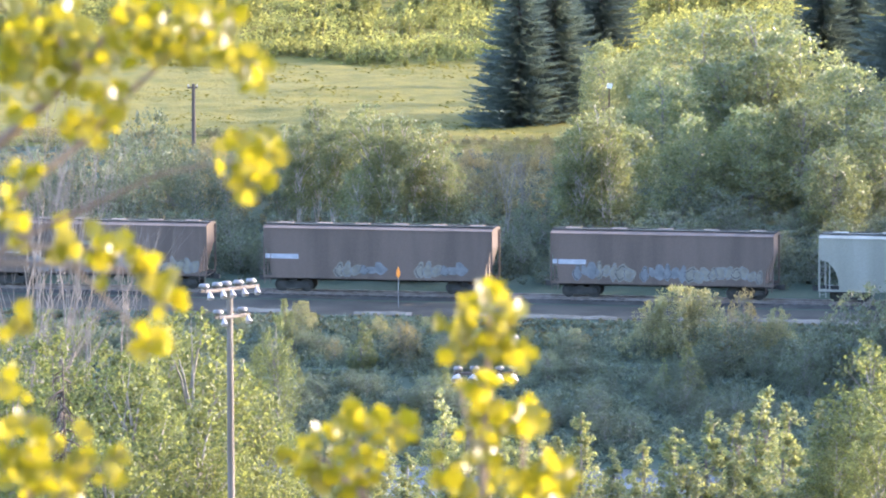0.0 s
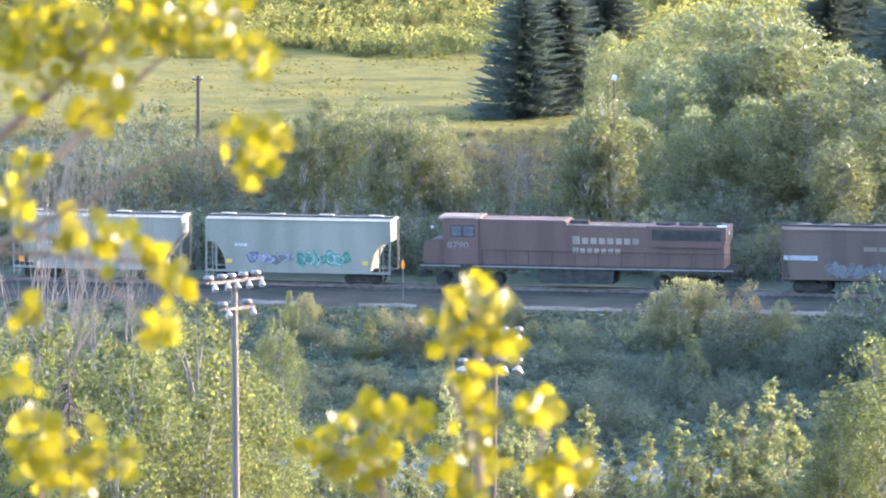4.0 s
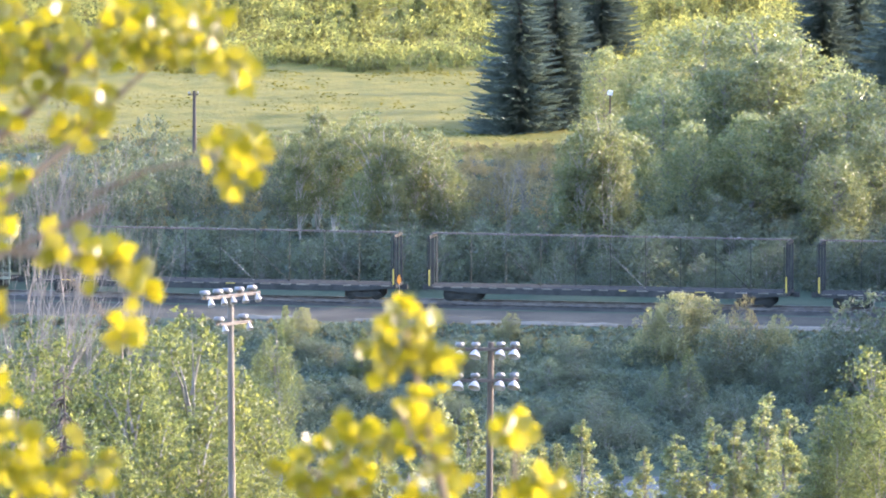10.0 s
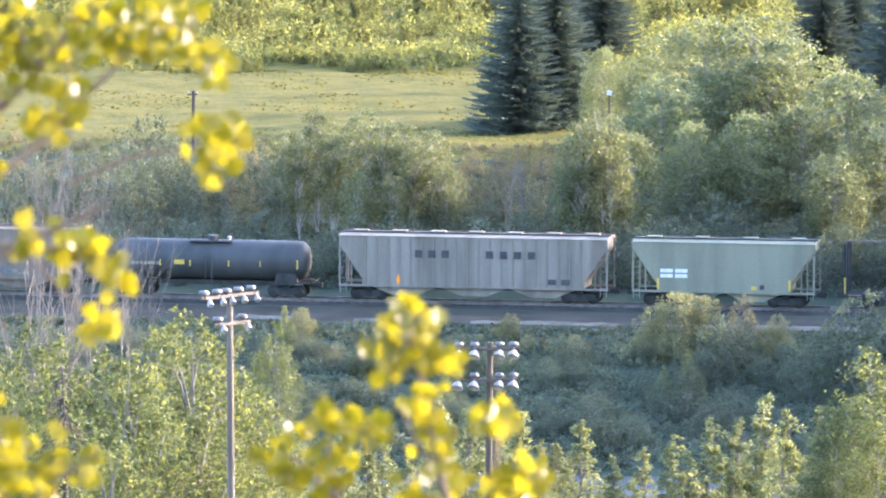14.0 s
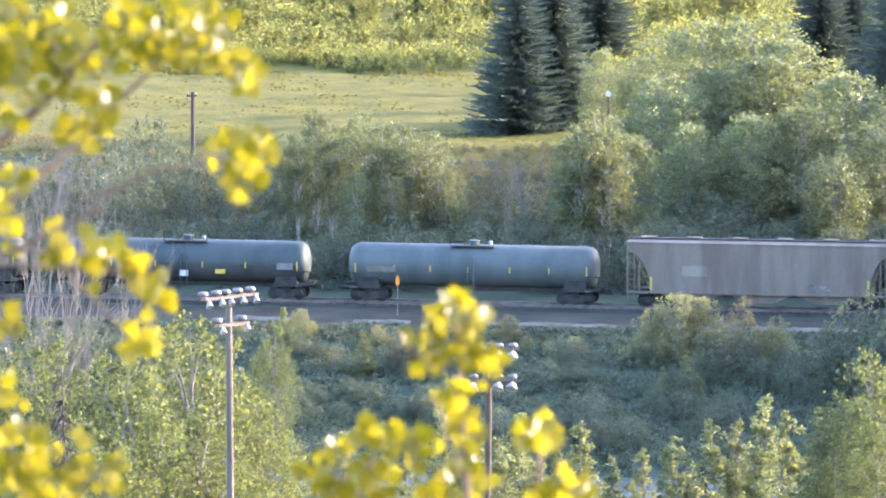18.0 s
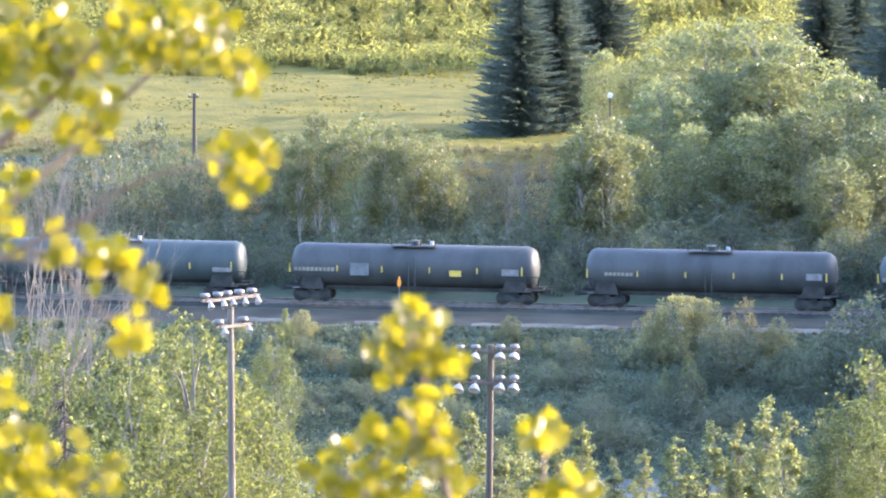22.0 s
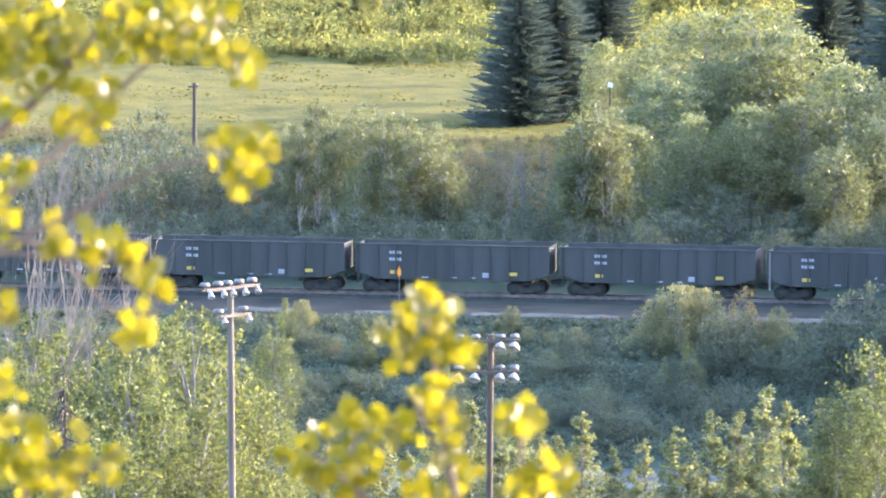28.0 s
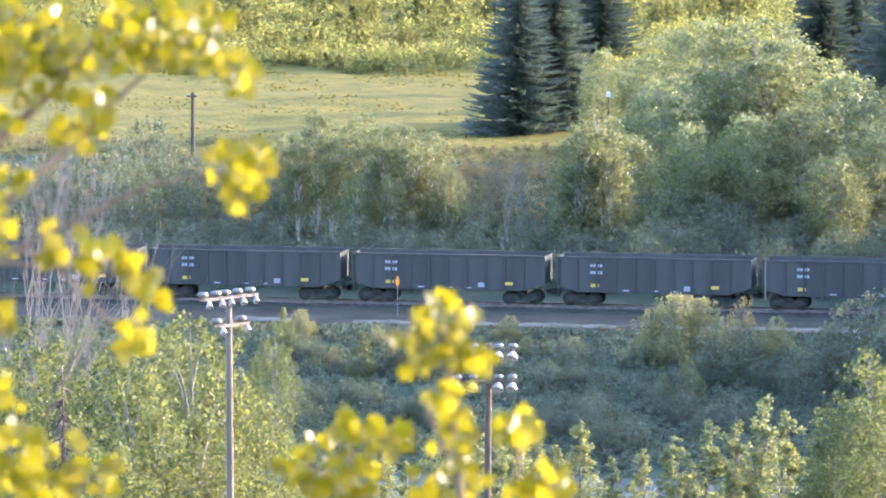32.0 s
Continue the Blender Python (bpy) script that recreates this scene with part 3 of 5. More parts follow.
plant("spire", [(8.2, 499.2, 6.9), (11.8, 495.5, 5.6), (13.7, 492.1, 6.7), (15.8, 493.7, 7.6), (17.6, 499.5, 6.8), (19.1, 495.1, 8.7), (20.1, 488.8, 8.6), (22.0, 486.2, 9.0),
                (21.5, 482.5, 8.0), (9.9, 490.8, 5.4), (6.7, 495.4, 5.9), (11.0, 484.0, 4.6), (13.0, 482.0, 4.8), (16.8, 486.0, 5.4), (3.6, 498.0, 5.2)], 1.35)
plant("spire", [(-0.1, 494.7, 8.7), (1.5, 488.3, 8.7), (4.5, 491.8, 8.2), (5.6, 487.5, 6.8), (-5.6, 483.5, 7.8), (-4.3, 478.2, 7.1), (3.1, 479.8, 7.5), (-2.0, 474.7, 6.8), (-7.1, 473.6, 6.8), (-8.6, 486.0, 6.4), (-6.6, 492.0, 6.6), (-3.6, 497.0, 6.8)], 1.25)
plant("tall", [(24.8, 486.0, 12.4), (25.8, 478.0, 11.8), (23.5, 482.5, 9.8), (22.3, 474.5, 8.0), (24.4, 470.0, 9.0), (26.6, 484.0, 12.0)], 1.25)
plant("bare", [(-27.0, 528.2, 18.7), (-25.3, 529.9, 19.2), (-23.9, 531.7, 19.5), (-22.3, 527.3, 19.8), (-20.0, 516.7, 15.8), (-19.0, 518.6, 15.1), (-25.2, 507.5, 16.3)], 0.8)
plant("snag", [(4.5, 584.6, 7.6), (5.6, 590.5, 6.4)], 0.9)
for x, y, h, tilt, turn in ((-25.2, 446.0, 21.0, 16, 20), (-24.4, 449.0, 18.5, 9, 140), (-21.6, 450.0, 19.0, -4, 260)):
    copy_thing(TREES["bare"][1], pose(x, y, land(x, y) - 0.1, 0, tilt, turn) @ Matrix.Scale(h / 10 / 0.4, 4))
copy_thing(TREES["dead"][0], pose(-18.8, 415.0, land(-18.8, 415.0) - 0.1) @ Matrix.Scale(18.2 / 10 / 0.4, 4))
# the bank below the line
plant("sunlit_bush", [(15.6, 553.8, 4.9), (17.0, 554.6, 4.3), (13.9, 555.0, 3.6)], 0.95)
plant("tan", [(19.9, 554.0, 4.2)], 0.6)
plant("sunlit_bush", [(22.0, 552.8, 3.3), (18.4, 552.0, 3.0)], 0.9)
plant("bush", [(18.6, 550.2, 4.2), (27.8, 547.4, 6.7), (26.2, 546.7, 4.6), (29.5, 545.0, 6.4), (23.5, 545.2, 3.9), (15.9, 544.6, 2.6), (13.9, 543.9, 2.2)], 0.9)
plant("spire", [(-5.3, 552.9, 3.5), (-4.9, 553.4, 2.8), (-10.6, 560.5, 2.9), (-10.1, 559.8, 2.3), (-11.9, 556.0, 2.2), (15.9, 545.6, 3.6), (14.4, 547.0, 2.2), (-9.4, 548.0, 2.0), (0.2, 546.0, 2.6)], 1.3)
plant("tall", [(-10.6, 531.2, 10.6)], 0.7)
plant("tan", [(-2.8, 554.5, 2.9), (-2.2, 554.9, 2.4), (-7.2, 555.0, 1.7)], 0.8)
rim = [(s + prng.uniform(-0.6, 0.6), prng.uniform(-15.5, -11.5)) for s in (-11, -7.5, -6.8, -2, 1.5, 3.6, 5, 6.2, 7.1, 8.6, 9.4, 10.8, 12)]
plant("sunlit_bush", [(*on_track(s, d).translation[:2], prng.uniform(0.7, 1.9)) for s, d in rim], 1.2)
bank = [(prng.uniform(-36, 36), prng.uniform(-36, -15)) for _ in range(130)]
plant("bush", [(*on_track(s, d).translation[:2], prng.uniform(1.0, 2.4)) for s, d in bank], 1.2)


def grass_tufts():
    """Rough grass of the meadow and the hillside: countless blades in one mesh."""
    r = np.random.default_rng(3)
    n = 42000
    x, y = r.uniform(-46, 46, n), r.uniform(628, 760, n)
    d = (y - 574) * CP + x * SP
    keep = (d > 60) & ((d > 117) | (np.arange(n) % 3 == 0)) & (np.sin(x * 0.35 + 2 * np.sin(y * 0.11)) + np.sin(y * 0.23 + x * 0.07) > 0.1)
    x, y = x[keep], y[keep]
    g = Geo()
    for px, py in zip(x, y):
        z = land(px, py)
        h = 0.03 + 0.08 * abs(noise.noise((px * 0.2, py * 0.5, 7))) + 0.06 * prng.random()
        if prng.random() < 0.07:
            h += 0.1 * prng.random()
        for k in range(2):
            a = prng.random() * 3.14
            w = 0.08 + 0.12 * prng.random()
            lx, ly = (prng.random() - 0.5) * 0.3, (prng.random() - 0.5) * 0.3
            ca, sa = math.cos(a) * w, math.sin(a) * w
            i = len(g.v)
            g.v += [(px - ca, py - sa, z - 0.03), (px + ca, py + sa, z - 0.03), (px + lx, py + ly, z + h)]
            g.f.append((i, i + 1, i + 2))
    tagged(new("meadow_grass", mesh("meadow_grass", g, M_GRASS)), "rough sunlit yellow-green grass of the meadow", "grass", kind="stuff")


grass_tufts()


def hillside_brush():
    """Fine leafy brush that covers the hillside above the meadow."""
    r = np.random.default_rng(17)
    cs, rs = [], []
    for x, y in zip(r.uniform(-46, 46, 5200), r.uniform(700, 790, 5200)):
        k = noise.noise((x * 0.12, y * 0.08, 5))
        if across(x, y) < 121 + 6 * noise.noise((x * 0.1, 3, 0)) or k < -0.32:
            continue
        cs.append((x, y, land(x, y) + 0.35 + 0.5 * k))
        rs.append(0.7 + 0.6 * r.random())
    tagged(new("hillside_brush", leaf_mesh("hillside_brush", r, cs, rs, 34, 0.26, M_HILL)), "light green leafy brush covering the sunny hillside", "brush", kind="stuff")


hillside_brush()


def undergrowth():
    """Low brush that covers the bank and the foot of the slope behind the line."""
    r = np.random.default_rng(9)
    for name, d0, d1, n, mat, label in (("undergrowth", -39, -9.8, 8000, M_UNDER, "low tangled green brush covering the river bank"), ("brush", 6.5, 26, 1800, M_UNDER, "low dark brush at the foot of the wooded slope"),
                                        ("dry_grass", -13.5, -9, 1500, M_TAN, "dry straw-coloured grass along the rim of the bank"), ("tall_dry_grass", 24, 57, 3000, M_TAN, "tall straw-coloured grass on the slope below the meadow")):
        cs, rs = [], []
        for s, d in zip(r.uniform(-44, 44, n), r.uniform(d0, d1, n)):
            x, y = on_track(s, d).translation[:2]
            if d > 24 and x > 10.5:
                continue
            k = 0.5 + 0.7 * abs(noise.noise((x * 0.15, y * 0.15, 2)))
            if -13 < d < 0:
                k *= 0.65 if d < -10 or "grass" in name else 0.3
            if "grass" in name:
                k *= 0.4 if d < 0 else 0.7
            cs.append((x, y, land(x, y) + 0.3 * k))
            rs.append(0.75 * k)
        tagged(new(name, leaf_mesh(name, r, cs, rs, 52, 0.145, mat)), label, "brush", kind="stuff")


undergrowth()

# ---------------------------------------------------------------- masts, poles, sign


def light_mast(m, label, base_z, turn, lean, rows, wood, size=1.0, can=1.0):
    """Wooden mast, z = 0 at its top; each crossarm carries floodlights at the offsets given."""
    t = thing("light_mast", label, "light mast", "light masts", m)
    part("pole", Geo().tube([(lean, 0, base_z), (lean * 0.5, 0, base_z / 2), (0, 0, 0)], [0.20, 0.17, 0.14], 12), wood, t, "weathered wooden pole")
    rot = Matrix.Rotation(turn, 3, "Z")
    for z, offsets in rows:
        lo, hi = min(offsets) - 0.2, max(offsets) + 0.2
        for y in (-0.16, 0.16):
            a = Geo().box(lo, hi, y - 0.05, y + 0.05, -0.06, 0.06)
            a.v = [tuple(rot @ Vector(v) + Vector((0, 0, z))) for v in a.v]
            part("crossarm", a, wood, t)
        for x in offsets:
            c = rot @ Vector((x, 0.12, 0.0))
            f = Geo()
            for k, (r, h) in enumerate(((0.04, 0.33), (0.17, 0.31), (0.21, 0.25), (0.215, 0.16), (0.15, 0.12), (0.05, 0.06))):
                f.v += [(c.x + can * r * math.cos(j * 0.5236), c.y + can * r * math.sin(j * 0.5236), z + h) for j in range(12)]
            f.f = [(k * 12 + j, k * 12 + (j + 1) % 12, k * 12 + 12 + (j + 1) % 12, k * 12 + 12 + j) for k in range(5) for j in range(12)] + [tuple(range(12)), tuple(range(60, 72))]
            lamp = part("floodlight", f, M_LAMPGREY, t, "grey ballast can over a white reflector", True)
            ax = (rot @ Vector((-0.25, -0.5, -0.85))).normalized()
            o = rot @ Vector((x, -0.2, 0.0)) + Vector((0, 0, z - 0.02))
            s = Geo()
            s.tube([o, o + ax * 0.06, o + ax * 0.16, o + ax * 0.30, o + ax * 0.36], [r * size for r in (0.07, 0.13, 0.205, 0.27, 0.285)], 16, False)
            s.tube([o + ax * 0.355, o + ax * 0.22, o + ax * 0.08], [r * size for r in (0.27, 0.19, 0.05)], 16, False)
            s.tube([o + ax * 0.36, o + ax * 0.355], [0.285 * size, 0.27 * size], 16, False)
            part("reflector", s, M_LAMPWHITE, lamp, "white enamelled reflector", True)
            part("bracket", Geo().tube([c + Vector((0, 0, z + 0.1)), o], [0.035, 0.035], 6), M_LAMPGREY, lamp)
    return t


light_mast(pose(-9.5, 374, 21.7), "tall wooden mast with two rows of floodlights", -26, radians(48), 0.15, ((-0.06, (-1.52, -0.68, -0.08, 0.70, 1.52)), (-1.3, (-0.62, 0.95))), M_POLE, 0.55, 1.1)
light_mast(pose(2.16, 385, 18.3), "tall dark wooden mast carrying eight white floodlights", -23, radians(4), -0.25, ((-0.33, (-1.42, -0.70, 0.46, 1.10)), (-1.76, (-1.47, -0.72, 0.44, 1.08))), M_DARKPOLE)


def wood_pole():
    x, y = -18.6, 628.0
    z = land(x, y)
    t = thing("utility_pole", "dark wooden utility pole with a short crossarm", "utility pole", m=pose(x, y, z))
    h = 62 - y * (0.1032 + (146 - 441) / 14960) - z
    part("pole", Geo().tube([(0, 0, -0.3), (0, 0, h)], [0.17, 0.13], 10), M_DARKPOLE, t)
    part("crossarm", Geo().box(-0.45, 0.3, -0.06, 0.06, h - 0.35, h - 0.23), M_DARKPOLE, t)
    for x in (-0.38, 0.26):
        part("insulator", Geo().tube([(x, 0, h - 0.23), (x, 0, h - 0.12), (x, 0, h - 0.05)], [0.05, 0.07, 0.03], 8), M_LAMPWHITE, t)


def yard_lamp():
    x, y = 12.25, 621.0
    z = land(x, y)
    t = thing("yard_lamp", "slim dark lamp post with a pale square head", "lamp post", m=pose(x, y, z))
    h = 62 - y * (0.1032 + (150 - 441) / 14960) - z
    part("post", Geo().tube([(0, 0, -0.2), (0, 0, h)], [0.08, 0.055], 8), M_DARKPOLE, t)
    part("lamp_head", Geo().slab([(-0.2, h - 0.12), (0.17, h - 0.2), (0.22, h + 0.12), (-0.12, h + 0.22)], -0.16, 0.16), M_MARK, t, "pale weathered lamp head")


def marker_sign():
    t = thing("marker_sign", "orange trackside marker on a thin grey post", "track sign", m=on_track(-2.1, -5.2, -0.72))
    part("post", Geo().tube([(0, 0, -0.2), (0, 0, 2.55)], [0.03, 0.03], 8), M_LAMPGREY, t)
    part("board", Geo().slab([(-0.13, 2.2), (0, 2.0), (0.13, 2.2), (0.13, 2.42), (0, 2.75), (-0.13, 2.42)], -0.06, -0.03), M_ORANGE, t, "bright orange pointed board")


wood_pole()
yard_lamp()
marker_sign()


def wire(name, a, b, sag, r=0.02):
    pts = [Vector(a).lerp(Vector(b), k / 16) - Vector((0, 0, sag * 4 * k / 16 * (1 - k / 16))) for k in range(17)]
    tagged(new(name, mesh(name, Geo().tube(pts, [r] * 17, 5), M_DARK)), "thin dark cable slung from the mast across the river", "cable")


wire("cable", (-8.6, 374.1, 21.62), (30.0, 420.0, 15.45), 0.9, 0.006)

# ---------------------------------------------------------------- the train
CARS = []            # (thing, place along the track at the start)


def truck(parent, x, wheels=2, wb=1.75):
    g = Geo()
    for y in (-1.02, 1.02):
        g.slab([(x - wb / 2 - 0.35, 0.42), (x - wb / 2 - 0.2, 0.68), (x - 0.4, 0.72), (x + 0.4, 0.72), (x + wb / 2 + 0.2, 0.68), (x + wb / 2 + 0.35, 0.42),
                (x + wb / 2 + 0.1, 0.36), (x + 0.4, 0.22), (x - 0.4, 0.22), (x - wb / 2 - 0.1, 0.36)], y - 0.08, y + 0.08)
    g.box(x - 0.25, x + 0.25, -1.1, 1.1, 0.5, 0.85)
    t = part("truck", g, M_DARK, parent, "dark cast-steel truck")
    for k in range(wheels):
        wx = x + (k - (wheels - 1) / 2) * wb
        w = Geo()
        for y in (-0.76, 0.76):
            w.tube([(wx, y - 0.07, 0.46), (wx, y + 0.07, 0.46)], [0.46, 0.46], 18)
        w.tube([(wx, -0.8, 0.46), (wx, 0.8, 0.46)], [0.09, 0.09], 8)
        part("wheelset", w, M_DARK, t)
    return t


def running_gear(t, L, inset=2.0, wheels=2, wb=1.75):
    truck(t, -L / 2 + inset, wheels, wb)
    truck(t, L / 2 - inset, wheels, wb)
    for s in (-1, 1):
        g = Geo().box(min(s * (L / 2 - 0.1), s * (L / 2 + 0.55)), max(s * (L / 2 - 0.1), s * (L / 2 + 0.55)), -0.1, 0.1, 0.72, 0.98)
        g.box(s * (L / 2 + 0.4) - 0.18, s * (L / 2 + 0.4) + 0.18, -0.17, 0.17, 0.68, 1.02)
        part("coupler", g, M_DARK, t)


def ladder(t, x, y, z0, z1, mat, w=0.42, name="ladder"):
    g = Geo()
    for dx in (-w / 2, w / 2):
        g.box(x + dx - 0.025, x + dx + 0.025, y - 0.025, y + 0.025, z0, z1)
    z = z0 + 0.2
    while z < z1 - 0.05:
        g.box(x - w / 2, x + w / 2, y - 0.015, y + 0.015, z, z + 0.03)
        z += 0.38
    return part(name, g, mat, t)


def panel(t, name, x0, x1, z0, z1, y, mat, label="", thick=0.012):
    return part(name, Geo().box(x0, x1, y - thick, y, z0, z1), mat, t, label)


def bars(t, x, z, count, w, h, gap, y, mat, name="marking"):
    """Unreadable lettering as plain bars."""
    for k in range(count):
        panel(t, name, x + k * (w + gap), x + k * (w + gap) + w, z, z + h, y, mat)


def scrawl(t, x0, x1, z0, z1, y, mats, seed, label, outline=None):
    """Sprayed graffiti: overlapping rounded outline strokes and fills, thin on the side."""
    r = random.Random(seed)
    n = max(4, int((x1 - x0) / 0.5))
    for k in range(n):
        cx = x0 + (k + 0.5) * (x1 - x0) / n
        w = (x1 - x0) / n * r.uniform(0.5, 0.95)
        h = (z1 - z0) * r.uniform(0.28, 0.55)
        cz = (z0 + z1) / 2 + r.uniform(-0.16, 0.16)
        m = mats[int(k * len(mats) / n)]
        a0 = r.uniform(0, 6.28)
        poly = [(cx + w * math.cos(a) * (1 + 0.28 * math.sin(3 * a + a0)), cz + h * math.sin(a) * (1 + 0.25 * math.cos(2 * a + a0))) for a in [i * 0.35 for i in range(18)]]
        part("graffiti", Geo().slab(poly, y - 0.006 - 0.002 * (k % 3), y), m, t, label)
        f = r.uniform(0.7, 0.95)
        ring = Geo()
        ring.v = [(cx + (p - cx) * g, y - 0.014, cz + (q - cz) * g) for g in (f, f - 0.14) for p, q in poly]
        ring.f = [(i, (i + 1) % 18, 18 + (i + 1) % 18, 18 + i) for i in range(18) if (i + k) % 7]
        part("graffiti", ring, (outline or M_CHALK) if k % 3 else M_INK, t, label)


def hopper(label, q, L, H, paint, bays=2, ribs=0, slope=1.9, roof=None, curved=False, drop=0.55, zb=1.12):
    """Covered hopper wagon."""
    t = thing("hopper_wagon", label, "hopper wagon", "wagons of the train")
    CARS.append((t, q))
    a, W, zt = L / 2, 1.52, H - 0.28
    g = Geo()
    if curved:
        sl = [(-a + 0.12 + slope * math.sin(k * 0.314), zt - drop - (zt - drop - zb) * (1 - math.cos(k * 0.314))) for k in range(6)]
    else:
        sl = [(-a + 0.12, zt - drop), (-a + 0.12 + slope, zb + 0.42), (-a + 0.12 + slope, zb)]
    poly = [(-a + 0.12, zt)] + sl + [(-x, z) for x, z in reversed(sl)] + [(a - 0.12, zt)]
    g.slab(poly, -W, W)
    part("body", g, paint, t)
    rf = Geo().bar([(-W - 0.05, zt), (-W - 0.05, zt + 0.07), (-W + 0.15, zt + 0.12), (-0.5, H - 0.04), (0.5, H - 0.04), (W - 0.15, zt + 0.12), (W + 0.05, zt + 0.07), (W + 0.05, zt)], -a, a)
    part("roof", rf, roof or paint, t)
    rb = Geo()
    for y in (-0.62, 0.62):
        rb.box(-a - 0.1, a + 0.1, y - 0.14, y + 0.14, H - 0.03, H + 0.02)
    part("running_board", rb, M_DARK, t)
    for k in range(int(L / 2.6)):
        x = -a + 1.3 + k * (L - 2.6) / max(1, int(L / 2.6) - 1)
        part("hatch", Geo().box(x - 0.5, x + 0.5, -0.42, 0.42, H - 0.05, H + 0.06), paint, t)
    part("side_sill", Geo().box(-a, a, -W - 0.02, -W + 0.1, zb - 0.14, zb).box(-a, a, W - 0.1, W + 0.02, zb - 0.14, zb), paint, t)
    for b in range(bays if zb > 1 else 0):
        w = (L - 2 * slope - 1.2) / bays
        x0 = -a + slope + 0.6 + b * w
        part("hopper_bay", Geo().slab([(x0 + 0.1, zb - 0.14), (x0 + w - 0.1, zb - 0.14), (x0 + w * 0.68, 0.42), (x0 + w * 0.32, 0.42)], -1.25, 1.25), paint, t)
    part("centre_sill", Geo().box(-a, a, -0.3, 0.3, 0.75, 1.0), M_DARK, t)
    for s in (-1, 1):
        ladder(t, s * (a - 0.3), -W, zb - 0.55, zt, paint)
        for y in (-W, W - 0.12):
            part("end_post", Geo().box(min(s * a, s * (a - 0.1)), max(s * a, s * (a - 0.1)), y, y + 0.12, zb - 0.1, zt), paint, t)
        part("end_platform", Geo().box(min(s * a, s * (a - slope)), max(s * a, s * (a - slope)), -W, W, zb - 0.2, zb - 0.145), M_DARK, t)
        part("brace", Geo().slab([(s * (a - slope * 0.55), zb), (s * (a - slope * 0.55 - 0.09), zb), (s * (a - slope * 0.55 - 0.09), zt - 1.2), (s * (a - slope * 0.55), zt - 1.0)], -W + 0.02, -W + 0.1), paint, t)
    if ribs:
        rib = mesh("rib", Geo().box(-0.05, 0.05, -W - 0.07, -W, zb + 0.02, zt - 0.02), paint)
        for k in range(ribs):
            x = -a + slope + 0.35 + k * (L - 2 * slope - 0.7) / (ribs - 1)
            part("rib", rib, None, t).location = (x, 0, 0)
    running_gear(t, L)
    return t


def brown_hopper(label, q, L, seed, mats, band):
    t = hopper(label, q, L, 4.62, M_BROWN, 0, 0, 0.45, roof=M_BROWN, drop=1.2, zb=1.14)
    a, y = L / 2, -1.52
    part("roof_highlight", Geo().box(-a + 0.05, a - 0.05, -0.66, -0.58, 4.645, 4.69), M_GREYCAR, t, "thin pale strip painted as the sunlit roof edge")
    panel(t, "marking", -a + 0.15, -a + 2.45, 2.32, 2.64, y, M_CHALK, "white stencil panel")
    # added pale strip stands in for sun grazing the roof
    for x0, x1, z0, z1 in band:
        scrawl(t, -a + x0, -a + x1, z0, z1, y, mats, seed, "faded pale graffiti", M_SPRAYDULL)
    return t


